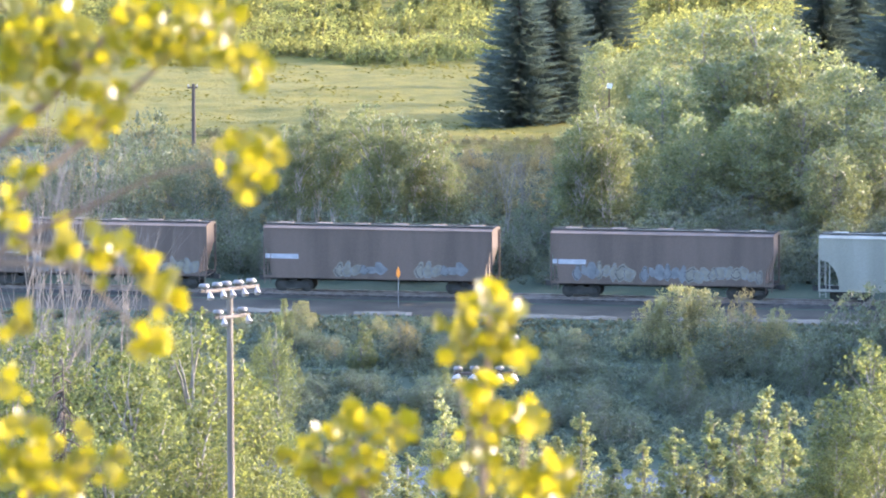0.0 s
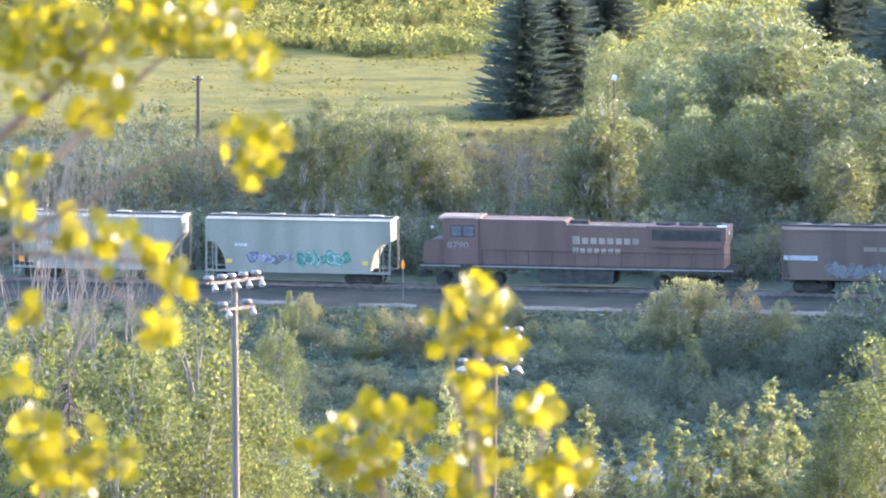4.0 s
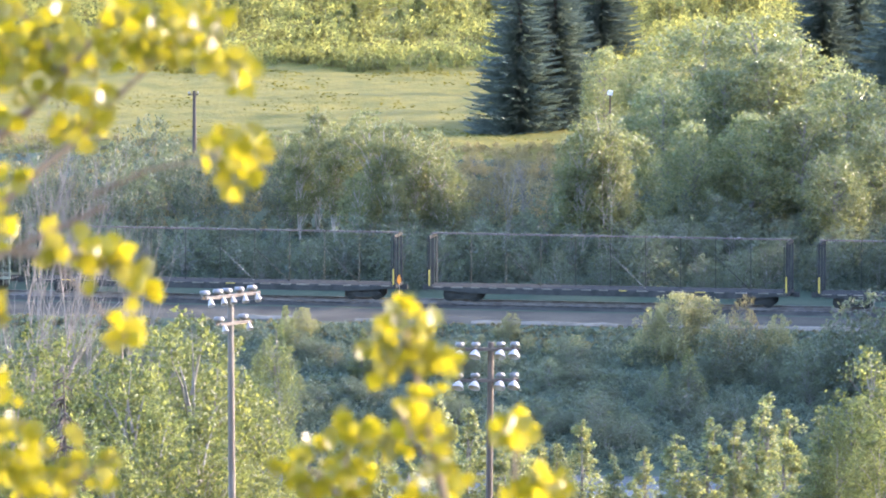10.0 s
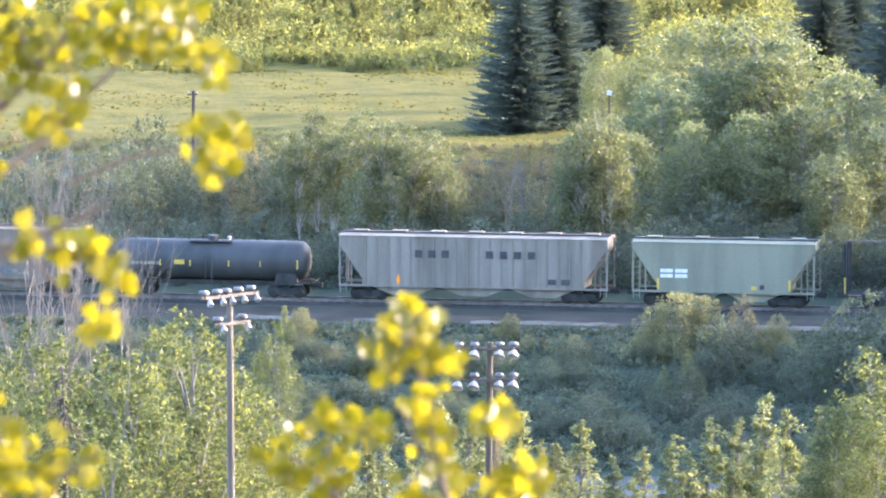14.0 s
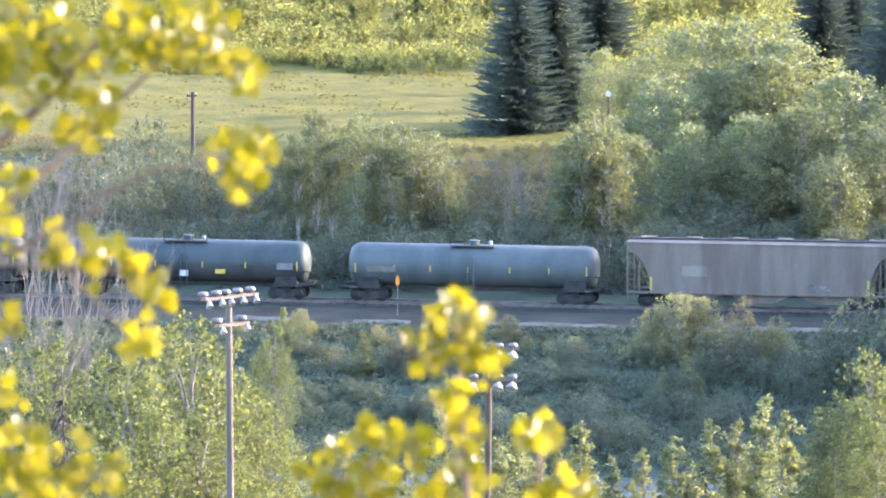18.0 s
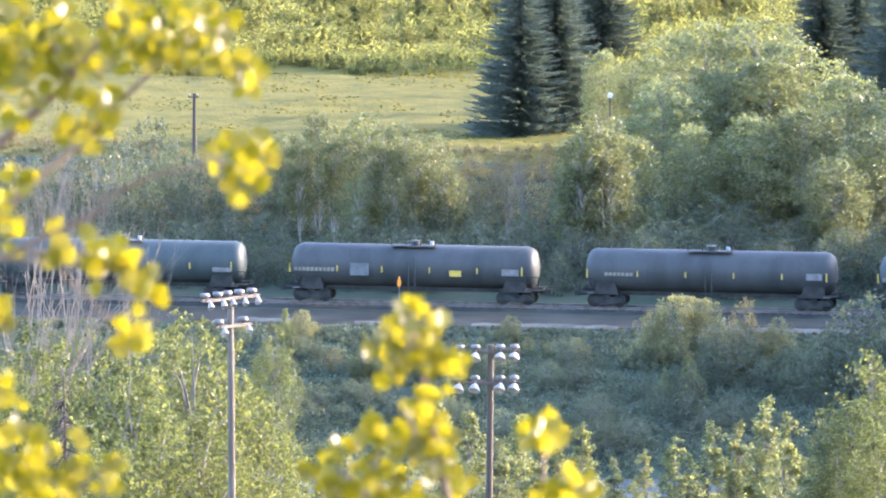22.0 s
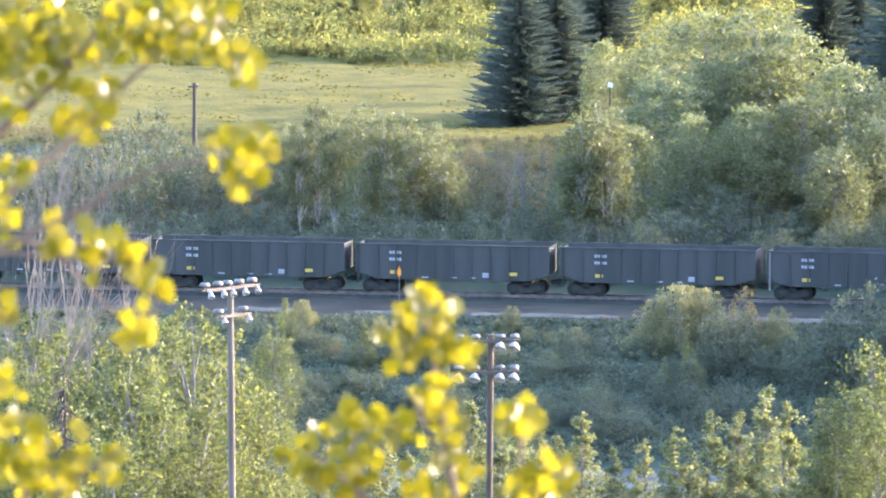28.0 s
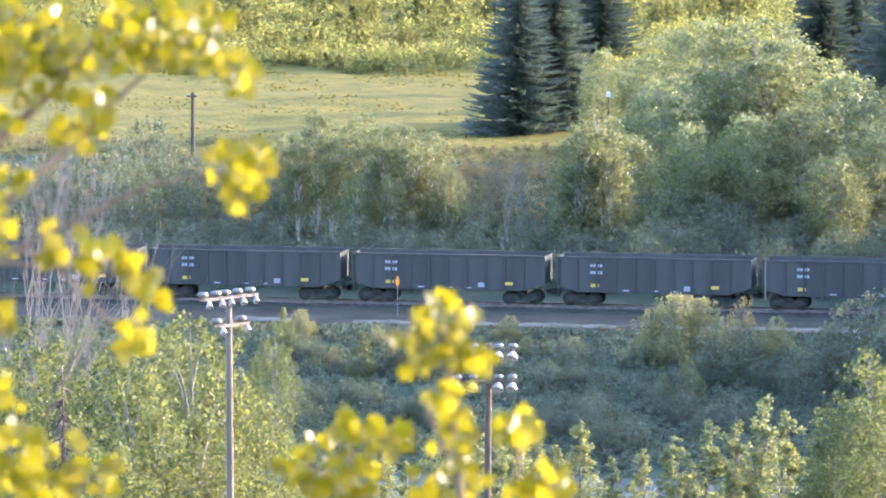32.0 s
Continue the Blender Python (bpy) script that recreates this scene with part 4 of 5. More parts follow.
def tank(label, q, L, paint, strips, R=1.44, marks=(), plates=(), fitting=0.0, lower=None):
    """Tank wagon with domed ends, top fittings, ladders and yellow reflector strips."""
    t = thing("tank_wagon", label, "tank wagon", "wagons of the train")
    CARS.append((t, q))
    a, zc = L / 2, 2.5
    g = Geo()
    ends = [(0.0, 0.05), (0.06, 0.5), (0.2, 0.78), (0.45, 0.94), (0.8, 1.0)]
    pts = [(-a + 0.25 + x, 0, zc) for x, _ in ends] + [(a - 0.25 - x, 0, zc) for x, _ in reversed(ends)]
    g.tube(pts, [R * r for _, r in ends] + [R * r for _, r in reversed(ends)], 40)
    part("tank", g, paint, t, smooth=True)
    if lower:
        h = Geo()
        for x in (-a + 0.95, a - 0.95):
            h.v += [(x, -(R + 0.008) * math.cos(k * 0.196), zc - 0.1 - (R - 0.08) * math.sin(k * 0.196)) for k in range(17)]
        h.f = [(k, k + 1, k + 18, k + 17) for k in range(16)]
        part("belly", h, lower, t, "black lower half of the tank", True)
    for x in (-a * 0.5, 0.0, a * 0.5):
        b = Geo()
        b.tube([(x - 0.04, 0, zc), (x + 0.04, 0, zc)], [R + 0.012, R + 0.012], 40)
        part("band", b, paint, t, smooth=False)
    part("centre_sill", Geo().box(-a, a, -0.35, 0.35, 0.8, 1.1), M_DARK, t)
    for s in (-1, 1):
        part("saddle", Geo().slab([(s * (a - 2.6), 0.9), (s * (a - 0.9), 0.9), (s * (a - 1.1), 1.7), (s * (a - 2.4), 1.7)], -1.2, 1.2), M_DARK, t)
        part("end_platform", Geo().box(min(s * a, s * (a - 1.0)), max(s * a, s * (a - 1.0)), -1.5, 1.5, 1.02, 1.1), M_DARK, t)
        r = Geo()
        for x in (s * (a - 0.05), s * (a - 0.95)):
            r.box(x - 0.02, x + 0.02, -1.5, -1.46, 1.1, 2.0)
        r.box(min(s * (a - 0.05), s * (a - 0.95)), max(s * (a - 0.05), s * (a - 0.95)), -1.5, -1.46, 1.97, 2.01)
        part("handrail", r, M_DARK, t)
        panel(t, "step", s * (a - 0.75) - 0.25, s * (a - 0.75) + 0.25, 0.98, 1.03, -1.5, M_LAMPGREY, "pale step edge")
    z = zc + R
    f = Geo().tube([(fitting, 0, z - 0.1), (fitting, 0, z + 0.24)], [0.34, 0.34], 18).tube([(fitting, 0, z + 0.24), (fitting, 0, z + 0.29)], [0.38, 0.36], 18)
    part("manway", f, paint, t)
    pf = Geo().box(fitting - 1.5, fitting + 1.5, -0.95, -0.5, z - 0.09, z - 0.05).box(fitting - 1.5, fitting + 1.5, 0.5, 0.95, z - 0.09, z - 0.05)
    for x in (-1.5, -0.5, 0.5, 1.5):
        pf.box(fitting + x - 0.02, fitting + x + 0.02, -0.97, -0.93, z, z + 0.5)
    pf.box(fitting - 1.5, fitting - 0.1, -0.97, -0.93, z + 0.48, z + 0.5)
    part("top_platform", pf, M_DARK, t)
    part("valve", Geo().tube([(fitting + 1.1, 0.1, z - 0.05), (fitting + 1.1, 0.1, z + 0.22)], [0.14, 0.14], 10), M_STEELGREY, t)
    part("ladder_frame", Geo().box(fitting - 0.25, fitting - 0.2, -1.62, -1.57, 1.0, 3.2).box(fitting + 0.2, fitting + 0.25, -1.62, -1.57, 1.0, 3.2), paint, t)
    for k in strips:
        h = 0.62 if k in (strips[0], strips[-1]) else 0.4
        panel(t, "reflector_strip", -a + k - 0.045, -a + k + 0.045, 2.35 - h / 2, 2.35 + h / 2, -R - 0.012, M_YMARK, "yellow reflector strip")
    for x, z, n, w, h in marks:
        bars(t, -a + x, z, n, w, h, w * 0.3, -R - 0.01, M_GREYCAR)
    for x0, x1, z0, z1, m in plates:
        panel(t, "plate", -a + x0, -a + x1, z0, z1, -R - 0.03, m, thick=0.03)
    running_gear(t, L, 1.75)
    return t


def centre_beam(label, q, L):
    """Empty centre-beam flat wagon: deck, end frames, centre truss."""
    t = thing("flat_wagon", label, "flat wagon", "wagons of the train")
    CARS.append((t, q))
    a, top = L / 2, 4.62
    part("deck", Geo().slab([(-a, 1.05), (a, 1.05), (a, 0.86), (a - 3.2, 0.62), (-a + 3.2, 0.62), (-a, 0.86)], -1.4, 1.4), M_DARK, t)
    part("top_chord", Geo().box(-a, a, -0.07, 0.07, top - 0.05, top).box(-a, a, -0.12, 0.12, top - 0.08, top - 0.05), M_REDCHORD, t, "rusty red top chord")
    rng2 = random.Random(int(q))
    x = -a + 0.3
    while x < a - 0.6:
        w = rng2.uniform(0.5, 0.95)
        panel(t, "deck_edge_strip", x, x + w, 0.985, 1.045, -1.41, M_GREYCAR if rng2.random() < 0.85 else M_YMARK, "worn pale reflector on the deck edge")
        x += w + rng2.uniform(0.3, 0.9)
    n = 10
    for k in range(n + 1):
        x = -a + 0.35 + k * (L - 0.7) / n
        part("truss_post", Geo().box(x - 0.012, x + 0.012, -0.06, 0.06, 1.05, top - 0.08), M_DARK, t)
    for k in range(n):
        x0, x1 = -a + 0.35 + k * (L - 0.7) / n, -a + 0.35 + (k + 1) * (L - 0.7) / n
        if k in (2, 5, 6, 8):
            part("truss_diagonal", Geo().slab([(x0, 3.3), (x0 + 0.04, 3.3), (x1, 1.06), (x1 - 0.04, 1.06)], -0.05, 0.05), M_GREYCAR if k == 5 else M_DARK, t)
    for s in (-1, 1):
        e = Geo()
        for y in (-1.38, 0, 1.28):
            e.box(s * (a - 0.1) - 0.07, s * (a - 0.1) + 0.07, y, y + 0.1, 1.05, top - 0.13)
        e.box(s * (a - 0.1) - 0.05, s * (a - 0.1) + 0.05, -1.4, 1.4, top - 0.35, top - 0.13)
        part("end_frame", e, M_DARK, t, "weathered dark end frame")
        ladder(t, s * (a - 0.12), -1.43, 0.9, top - 0.2, M_DARK, 0.3)
        panel(t, "reflector_strip", s * (a - 0.12) - 0.05, s * (a - 0.12) + 0.05, 1.1, 2.2, -1.46, M_YMARK, "yellow reflector strip")
    running_gear(t, L, 2.3)
    return t


def gondola(label, q, L, k):
    """Short black open wagon with two small white markings."""
    t = thing("gondola_wagon", label, "gondola wagon", "wagons of the train")
    CARS.append((t, q))
    a, W, zt, zb = L / 2, 1.5, 3.32, 1.0
    g = Geo()
    for y in (-W, W - 0.1):
        g.slab([(-a, zt), (a, zt), (a, zb + 0.5), (a - 1.5, zb), (-a + 1.5, zb), (-a, zb + 0.5)], y, y + 0.1)
    g.box(-a, -a + 0.1, -W + 0.1, W - 0.1, zb + 0.5, zt).box(a - 0.1, a, -W + 0.1, W - 0.1, zb + 0.5, zt)
    part("body", g, M_GONDOLA, t)
    part("floor_pan", Geo().slab([(-a + 0.1, zb + 0.5), (a - 0.1, zb + 0.5), (a - 1.5, zb), (-a + 1.5, zb)], -W + 0.1, W - 0.1), M_DARK, t)
    rim = Geo()
    for y in (-W - 0.06, W - 0.1):
        rim.box(-a, a, y, y + 0.16, zt, zt + 0.1)
    part("top_rim", rim, M_GONDOLA, t)
    part("load", Geo().slab([(-a + 0.3, 2.6), (-a + 2, 3.15), (-1, 2.95), (2, 3.2), (a - 2, 3.0), (a - 0.3, 2.6)], -W + 0.1, W - 0.1), M_BALLAST, t, "dark heaped load")
    rib = mesh("rib", Geo().box(-0.06, 0.06, -W - 0.1, -W, zb + 0.1, zt), M_GONDOLA)
    for i in range(9):
        part("rib", rib, None, t).location = (-a + 1.5 + i * (L - 3.0) / 8, 0, 0)
    # every fourth post is pale, coloured as if the sun caught it
    ladder(t, -a + 0.2, -W - 0.06, zb - 0.3, zt, M_LAMPGREY if k % 4 == 1 else M_DARK, 0.05, "grab_post")
    bars(t, -a + 2.35, 2.72, 4, 0.18, 0.2, 0.04, -W - 0.01, M_CHALK)
    bars(t, -a + 2.35, 2.26, 4, 0.18, 0.2, 0.04, -W - 0.01, M_CHALK)
    y = -W - 0.012
    panel(t, "plate", -a + 2.4, -a + 2.95, 1.36, 1.58, y, M_YMARK, "small yellow plate")
    panel(t, "plate", a - 2.75, a - 2.2, 1.36, 1.58, y, M_YMARK, "small yellow plate")
    panel(t, "plate", a - 4.6, a - 4.1, 1.2, 1.52, y, M_CHALK, "small white plate")
    for x in (-a + 4.6, -a + 6.6, -a + 7.9):
        panel(t, "reflector_strip", x, x + 0.45, 1.12, 1.2, y, M_CHALK, "white reflector strip")
    running_gear(t, L, 1.7)
    return t


def text_part(t, words, x, z, size, y, mat):
    c = bpy.data.curves.new("number", "FONT")
    c.body, c.size, c.extrude = words, size, 0.008
    tmp = bpy.data.objects.new("number", c)
    scene.collection.objects.link(tmp)
    me = bpy.data.meshes.new_from_object(tmp.evaluated_get(bpy.context.evaluated_depsgraph_get()))
    bpy.data.objects.remove(tmp)
    me.materials.clear()
    me.materials.append(mat)
    me.transform(Matrix.Translation((x, y, z)) @ Matrix.Rotation(radians(90), 4, "X") @ Matrix.Diagonal((1.3, 1, 1, 1)))
    return part("road_number", me, None, t, "white road number")


def locomotive(q, L):
    """Diesel freight locomotive running long hood first; its cab is at the trailing end."""
    t = thing("locomotive", "red diesel freight locomotive, paint greyed for haze, with white lettering", "locomotive")
    CARS.append((t, q))
    a = L / 2
    part("frame", Geo().box(-a + 0.3, a - 0.3, -1.5, 1.5, 1.35, 1.62), M_DARK, t)
    for x0, x1 in ((-a + 0.35, -a + 3.1), (-a + 3.9, 4.2), (4.3, a - 0.35)):
        part("sill_stripe", Geo().box(x0, x1, -1.53, -1.5, 1.43, 1.53), M_LAMPGREY, t, "pale sill stripe")
    part("long_hood", Geo().slab([(-a + 5.2, 1.62), (a - 1.0, 1.62), (a - 1.0, 4.1), (a - 1.3, 4.3), (-a + 5.2, 4.42)], -1.36, 1.36), M_RED, t)
    part("inverter_cabinet", Geo().slab([(-a + 4.0, 1.62), (-a + 10.4, 1.62), (-a + 10.4, 4.55), (-a + 10.2, 4.68), (-a + 4.0, 4.68)], -1.38, 1.38), M_RED, t)
    # pale strips added along the hood top, painting its sunlit edge
    part("hood_highlight", Geo().box(-a + 4.4, -a + 10.3, -1.36, -1.2, 4.682, 4.72).box(-a + 10.5, a - 6.4, -1.3, -1.15, 4.39, 4.46), M_GREYCAR, t, "pale strip painted as the sunlit hood edge")
    part("radiator_housing", Geo().slab([(a - 6.0, 3.0), (a - 1.0, 3.0), (a - 0.85, 3.6), (a - 0.85, 4.42), (a - 6.3, 4.42), (a - 6.3, 3.7)], -1.5, 1.5), M_RED, t, "sooty red radiator housing")
    part("radiator_grille", Geo().box(a - 5.9, a - 1.2, -1.53, -1.5, 3.5, 4.2), M_DARK, t)
    cab = part("cab", Geo().slab([(-a + 2.0, 1.62), (-a + 4.3, 1.62), (-a + 4.3, 4.6), (-a + 4.1, 4.75), (-a + 2.05, 4.75), (-a + 1.75, 4.55), (-a + 1.9, 3.3)], -1.52, 1.52), M_RED, t)
    part("cab_roof", Geo().bar([(-1.55, 4.72), (-1.2, 4.84), (1.2, 4.84), (1.55, 4.72)], -a + 1.55, -a + 4.4), M_PINKGREY, cab, "pale pinkish cab roof")
    for x in (-a + 2.45, -a + 3.3):
        part("window", Geo().box(x, x + 0.7, -1.545, -1.5, 3.55, 4.2), M_GLASS, cab)
        part("window_frame", Geo().box(x - 0.06, x + 0.76, -1.55, -1.52, 4.2, 4.27).box(x - 0.06, x + 0.76, -1.55, -1.52, 3.48, 3.55).box(x - 0.06, x, -1.55, -1.52, 3.55, 4.2).box(x + 0.7, x + 0.76, -1.55, -1.52, 3.55, 4.2), M_DARK, cab)
    part("short_nose", Geo().slab([(-a + 0.45, 1.62), (-a + 2.0, 1.62), (-a + 2.0, 3.3), (-a + 1.0, 3.2), (-a + 0.45, 2.9)], -1.2, 1.2), M_RED, t)
    part("fuel_tank", Geo().slab([(-2.6, 1.35), (2.6, 1.35), (2.5, 0.4), (-2.5, 0.4)], -1.4, 1.4), M_DARK, t)
    text_part(t, "8790", -a + 2.15, 2.72, 0.58, -1.53, M_LAMPGREY)
    # builder-style name on the hood: plain blocks
    bars(t, -0.3, 3.1, 1, 0.5, 0.56, 0.1, -1.39, M_GREYCAR)
    bars(t, 0.36, 3.14, 7, 0.42, 0.42, 0.16, -1.39, M_GREYCAR)
    bars(t, -0.3, 2.48, 1, 0.42, 0.42, 0.1, -1.39, M_GREYCAR)
    bars(t, 0.24, 2.5, 6, 0.34, 0.34, 0.14, -1.39, M_GREYCAR)
    part("marker_lamp", Geo().box(a - 1.5, a - 0.9, -1.2, -0.9, 4.3, 4.52), M_MARK, t, "small white lamp box")
    part("end_post", Geo().box(a - 0.9, a - 0.82, -1.45, -1.37, 3.4, 4.4), M_GREYCAR, t)
    for x in (a - 2.0, a - 3.6, a - 5.2):
        part("fan", Geo().tube([(x, 0, 4.4), (x, 0, 4.55)], [0.68, 0.68], 20), M_DARK, t)
    part("exhaust", Geo().box(-0.6, 0.6, -0.4, 0.4, 4.4, 4.62), M_DARK, t)
    for y in (-1.48, 1.48):
        r = Geo()
        x = -a + 4.6
        while x < a - 0.5:
            r.box(x - 0.015, x + 0.015, y - 0.015, y + 0.015, 1.62, 2.6)
            x += 1.6
        r.box(-a + 4.6, a - 0.5, y - 0.015, y + 0.015, 2.58, 2.61)
        part("handrail", r, M_DARK, t)
    for s in (-1, 1):
        st = Geo()
        for k in range(4):
            st.box(s * (a - 0.45) - 0.3, s * (a - 0.45) + 0.3, -1.5, -1.2, 0.4 + 0.3 * k, 0.44 + 0.3 * k)
        part("steps", st, M_DARK, t)
        part("headlight", Geo().tube([(s * (a - 0.95), -0.12, 3.95), (s * (a - 0.8), -0.12, 3.95)], [0.12, 0.12], 12), M_MARK, t)
    running_gear(t, L - 1.4, 2.9, 3, 1.85)
    return t


def build_train():
    w = hopper("white two-bay hopper wagon with sloping ends", 32.38, 12.6, 4.62, M_WHITE, 2, 0, 1.3, curved=True, drop=1.4, zb=0.92)
    brown_hopper("oxide brown hopper wagon with pale graffiti along the side", 15.36, 15.3, 3, [M_SPRAYBLUE, M_SPRAYTAN, M_SPRAYTAN], [(1.6, 5.6, 1.2, 2.4), (6.2, 14.6, 1.2, 2.3)])
    brown_hopper("oxide brown hopper wagon with faded graffiti patches", -4.26, 15.9, 8, [M_SPRAYTAN, M_SPRAYBLUE], [(5.0, 8.4, 1.2, 2.2), (10.6, 14.0, 1.2, 2.3)])
    d = brown_hopper("oxide brown hopper wagon with large pale graffiti", -23.97, 15.6, 14, [M_SPRAYBLUE, M_SPRAYBLUE, M_SPRAYTAN], [(3.0, 15.0, 1.15, 2.2)])
    bars(d, -2.2, 3.0, 4, 0.9, 0.3, 0.12, -1.53, M_SPRAYTAN)
    locomotive(-45.84, 22.2)
    f = hopper("white two-bay hopper wagon with violet and green graffiti", -65.16, 12.9, 4.62, M_WHITE, 2, 0, 1.3, curved=True, drop=1.4, zb=0.92)
    scrawl(f, -3.4, -0.3, 1.2, 2.25, -1.52, [M_SPRAYVIOLET, M_SPRAYBLUE], 5, "violet outlined graffiti")
    scrawl(f, 0.0, 3.6, 1.2, 2.25, -1.52, [M_SPRAYGREEN, M_SPRAYGREEN], 6, "green graffiti")
    panel(f, "plate", -5.0, -4.6, 1.4, 1.66, -1.54, M_YMARK)
    panel(f, "plate", 4.5, 4.9, 1.4, 1.66, -1.54, M_YMARK)
    bars(f, -4.4, 2.55, 3, 0.25, 0.2, 0.06, -1.53, M_STEELGREY)
    g = hopper("clean white two-bay hopper wagon with dark end bays", -79.22, 11.9, 4.62, M_WHITE, 2, 0, 1.4, drop=1.2, zb=0.92)
    panel(g, "plate", -5.5, -5.15, 1.2, 1.6, -1.54, M_ORANGE)
    panel(g, "plate", 3.2, 3.7, 1.35, 1.6, -1.54, M_INK)
    bars(g, -3.6, 2.5, 4, 0.22, 0.18, 0.06, -1.53, M_STEELGREY)
    for q, L in ((-99.7, 25.2), (-126.7, 24.8), (-153.85, 25.0)):
        centre_beam("empty centre-beam flat wagon with a rusty red top chord", q, L)
    l = hopper("pale green-grey two-bay hopper wagon with yellow ladder strips", -174.53, 12.5, 4.62, M_GREENGREY, 2, 0, 1.6, drop=0.5)
    for x0, z0 in ((-4.3, 2.35), (-4.3, 2.0), (-3.3, 2.35), (-3.3, 2.0)):
        panel(l, "marking", x0, x0 + 0.85, z0, z0 + 0.24, -1.53, M_MARK, "white stencil block")
    for x in (-4.55, 4.45):
        panel(l, "reflector_strip", x, x + 0.16, 1.2, 1.95, -1.53, M_YMARK, "yellow reflector strip")
    panel(l, "plate", 1.9, 2.3, 1.25, 1.5, -1.53, M_YMARK)
    panel(l, "plate", 2.5, 2.8, 1.3, 1.6, -1.53, M_INK)
    m = hopper("weathered grey ribbed three-bay hopper wagon with dark lettering", -191.75, 18.6, 4.68, M_GREYCAR, 3, 20, 1.5, drop=0.7)
    bars(m, -4.0, 3.05, 3, 0.5, 0.5, 0.42, -1.6, M_INK, "letter_block")
    bars(m, 0.9, 3.05, 4, 0.5, 0.5, 0.47, -1.6, M_INK, "letter_block")
    panel(m, "plate", 5.2, 5.75, 1.35, 1.7, -1.6, M_INK)
    panel(m, "plate", 6.1, 6.7, 1.35, 1.7, -1.6, M_INK)
    tank("short black tank wagon with yellow reflector strips", -210.13, 14.1, M_BLACK, [0.9, 3.6, 5.7, 8.4, 10.6, 13.2], 1.36, [(1.6, 2.2, 7, 0.22, 0.2)], [(4.6, 5.3, 2.25, 2.55, M_YMARK)])
    o = hopper("faded pinkish three-bay hopper wagon with yellow strips", -228.11, 18.2, 4.66, M_PINKGREY, 3, 0, 1.5, drop=0.6, curved=True)
    for x in (-7.5, 7.35):
        panel(o, "reflector_strip", x, x + 0.15, 1.2, 2.1, -1.53, M_YMARK, "yellow reflector strip")
    panel(o, "marking", -5.3, -3.6, 2.2, 2.9, -1.525, M_GREYCAR, "pale repainted patch")
    scrawl(o, 3.3, 4.9, 1.35, 1.75, -1.52, [M_SPRAYBLUE, M_GREYCAR], 21, "small pale graffiti", M_GREYCAR)
    tank("blue-grey tank wagon with a bright domed end", -247.98, 17.8, M_BLUETANK, [0.9, 3.6, 6.1, 8.7, 11.6, 14.3, 16.9], 1.44, (), [(1.7, 3.7, 2.1, 2.45, M_SPRAYTAN)])
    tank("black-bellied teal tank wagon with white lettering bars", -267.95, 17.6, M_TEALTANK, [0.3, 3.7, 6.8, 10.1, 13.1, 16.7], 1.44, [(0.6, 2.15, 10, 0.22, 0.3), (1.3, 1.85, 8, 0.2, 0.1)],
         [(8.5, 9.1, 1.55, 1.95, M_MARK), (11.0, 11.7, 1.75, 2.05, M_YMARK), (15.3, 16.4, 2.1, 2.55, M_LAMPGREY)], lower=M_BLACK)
    tank("black tank wagon with a pale panel near each end", -288.01, 17.7, M_BLACK, [0.5, 3.95, 7.25, 10.55, 13.85, 16.9], 1.44, [(1.7, 2.2, 7, 0.22, 0.24)], [(15.5, 16.6, 2.15, 2.6, M_LAMPGREY)])
    tank("black tank wagon with white lettering bars and yellow plate", -308.46, 17.6, M_BLACK, [0.3, 3.6, 6.7, 10.0, 13.3, 16.4], 1.44, [(0.6, 2.15, 10, 0.22, 0.26)],
         [(4.5, 5.8, 1.9, 2.75, M_SPRAYDULL), (11.4, 12.2, 1.95, 2.35, M_YMARK), (15.0, 16.2, 2.05, 2.5, M_LAMPGREY)])
    tank("dark teal tank wagon with a dull side", -328.91, 17.7, M_TEALTANK, [0.3, 3.8, 6.8, 10.9, 13.8, 16.7], 1.44, (), [(15.4, 16.7, 1.95, 2.25, M_LAMPGREY)])
    for k in range(10):
        gondola("black open wagon lightened for haze, with small white markings", -347.82 - 14.18 * k, 13.4, k)


build_train()


def train_at(t):
    return 0.0390359 * (351 * t + 0.35 * t * t - 0.003667 * t ** 3)

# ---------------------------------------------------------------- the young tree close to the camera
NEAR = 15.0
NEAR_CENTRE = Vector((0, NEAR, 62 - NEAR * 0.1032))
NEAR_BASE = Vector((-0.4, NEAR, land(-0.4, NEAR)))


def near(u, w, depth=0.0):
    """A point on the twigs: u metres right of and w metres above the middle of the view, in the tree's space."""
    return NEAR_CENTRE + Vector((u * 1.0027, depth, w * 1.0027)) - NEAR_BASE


near_tree = thing("young_tree", "young tree with thin twigs and bright yellow-green spring leaves", "tree", m=Matrix.Translation(NEAR_BASE))
nrng = random.Random(21)


def leaf_shape(seed):
    """A small lobed leaf, 36 mm long, cupped along its midrib."""
    r = random.Random(seed)
    out = [(0, 0), (0.30, 0.10), (0.52, 0.32), (0.36, 0.42), (0.50, 0.66), (0.28, 0.70), (0.0, 1.0), (-0.27, 0.72), (-0.5, 0.64), (-0.36, 0.44), (-0.52, 0.30), (-0.30, 0.08)]
    L = 0.036
    g = Geo()
    g.v = [(0, L * 0.5, 0)] + [(x * L * r.uniform(0.85, 1.1), y * L, L * (0.35 * abs(x) - 0.25 * y * y * r.uniform(0.5, 1.5))) for x, y in out]
    g.f = [(0, 1 + i, 1 + (i + 1) % 12) for i in range(12)]
    return mesh("leaf", g, M_YELLOW, True)


LEAVES = [leaf_shape(s) for s in range(6)]
SWAYING = []


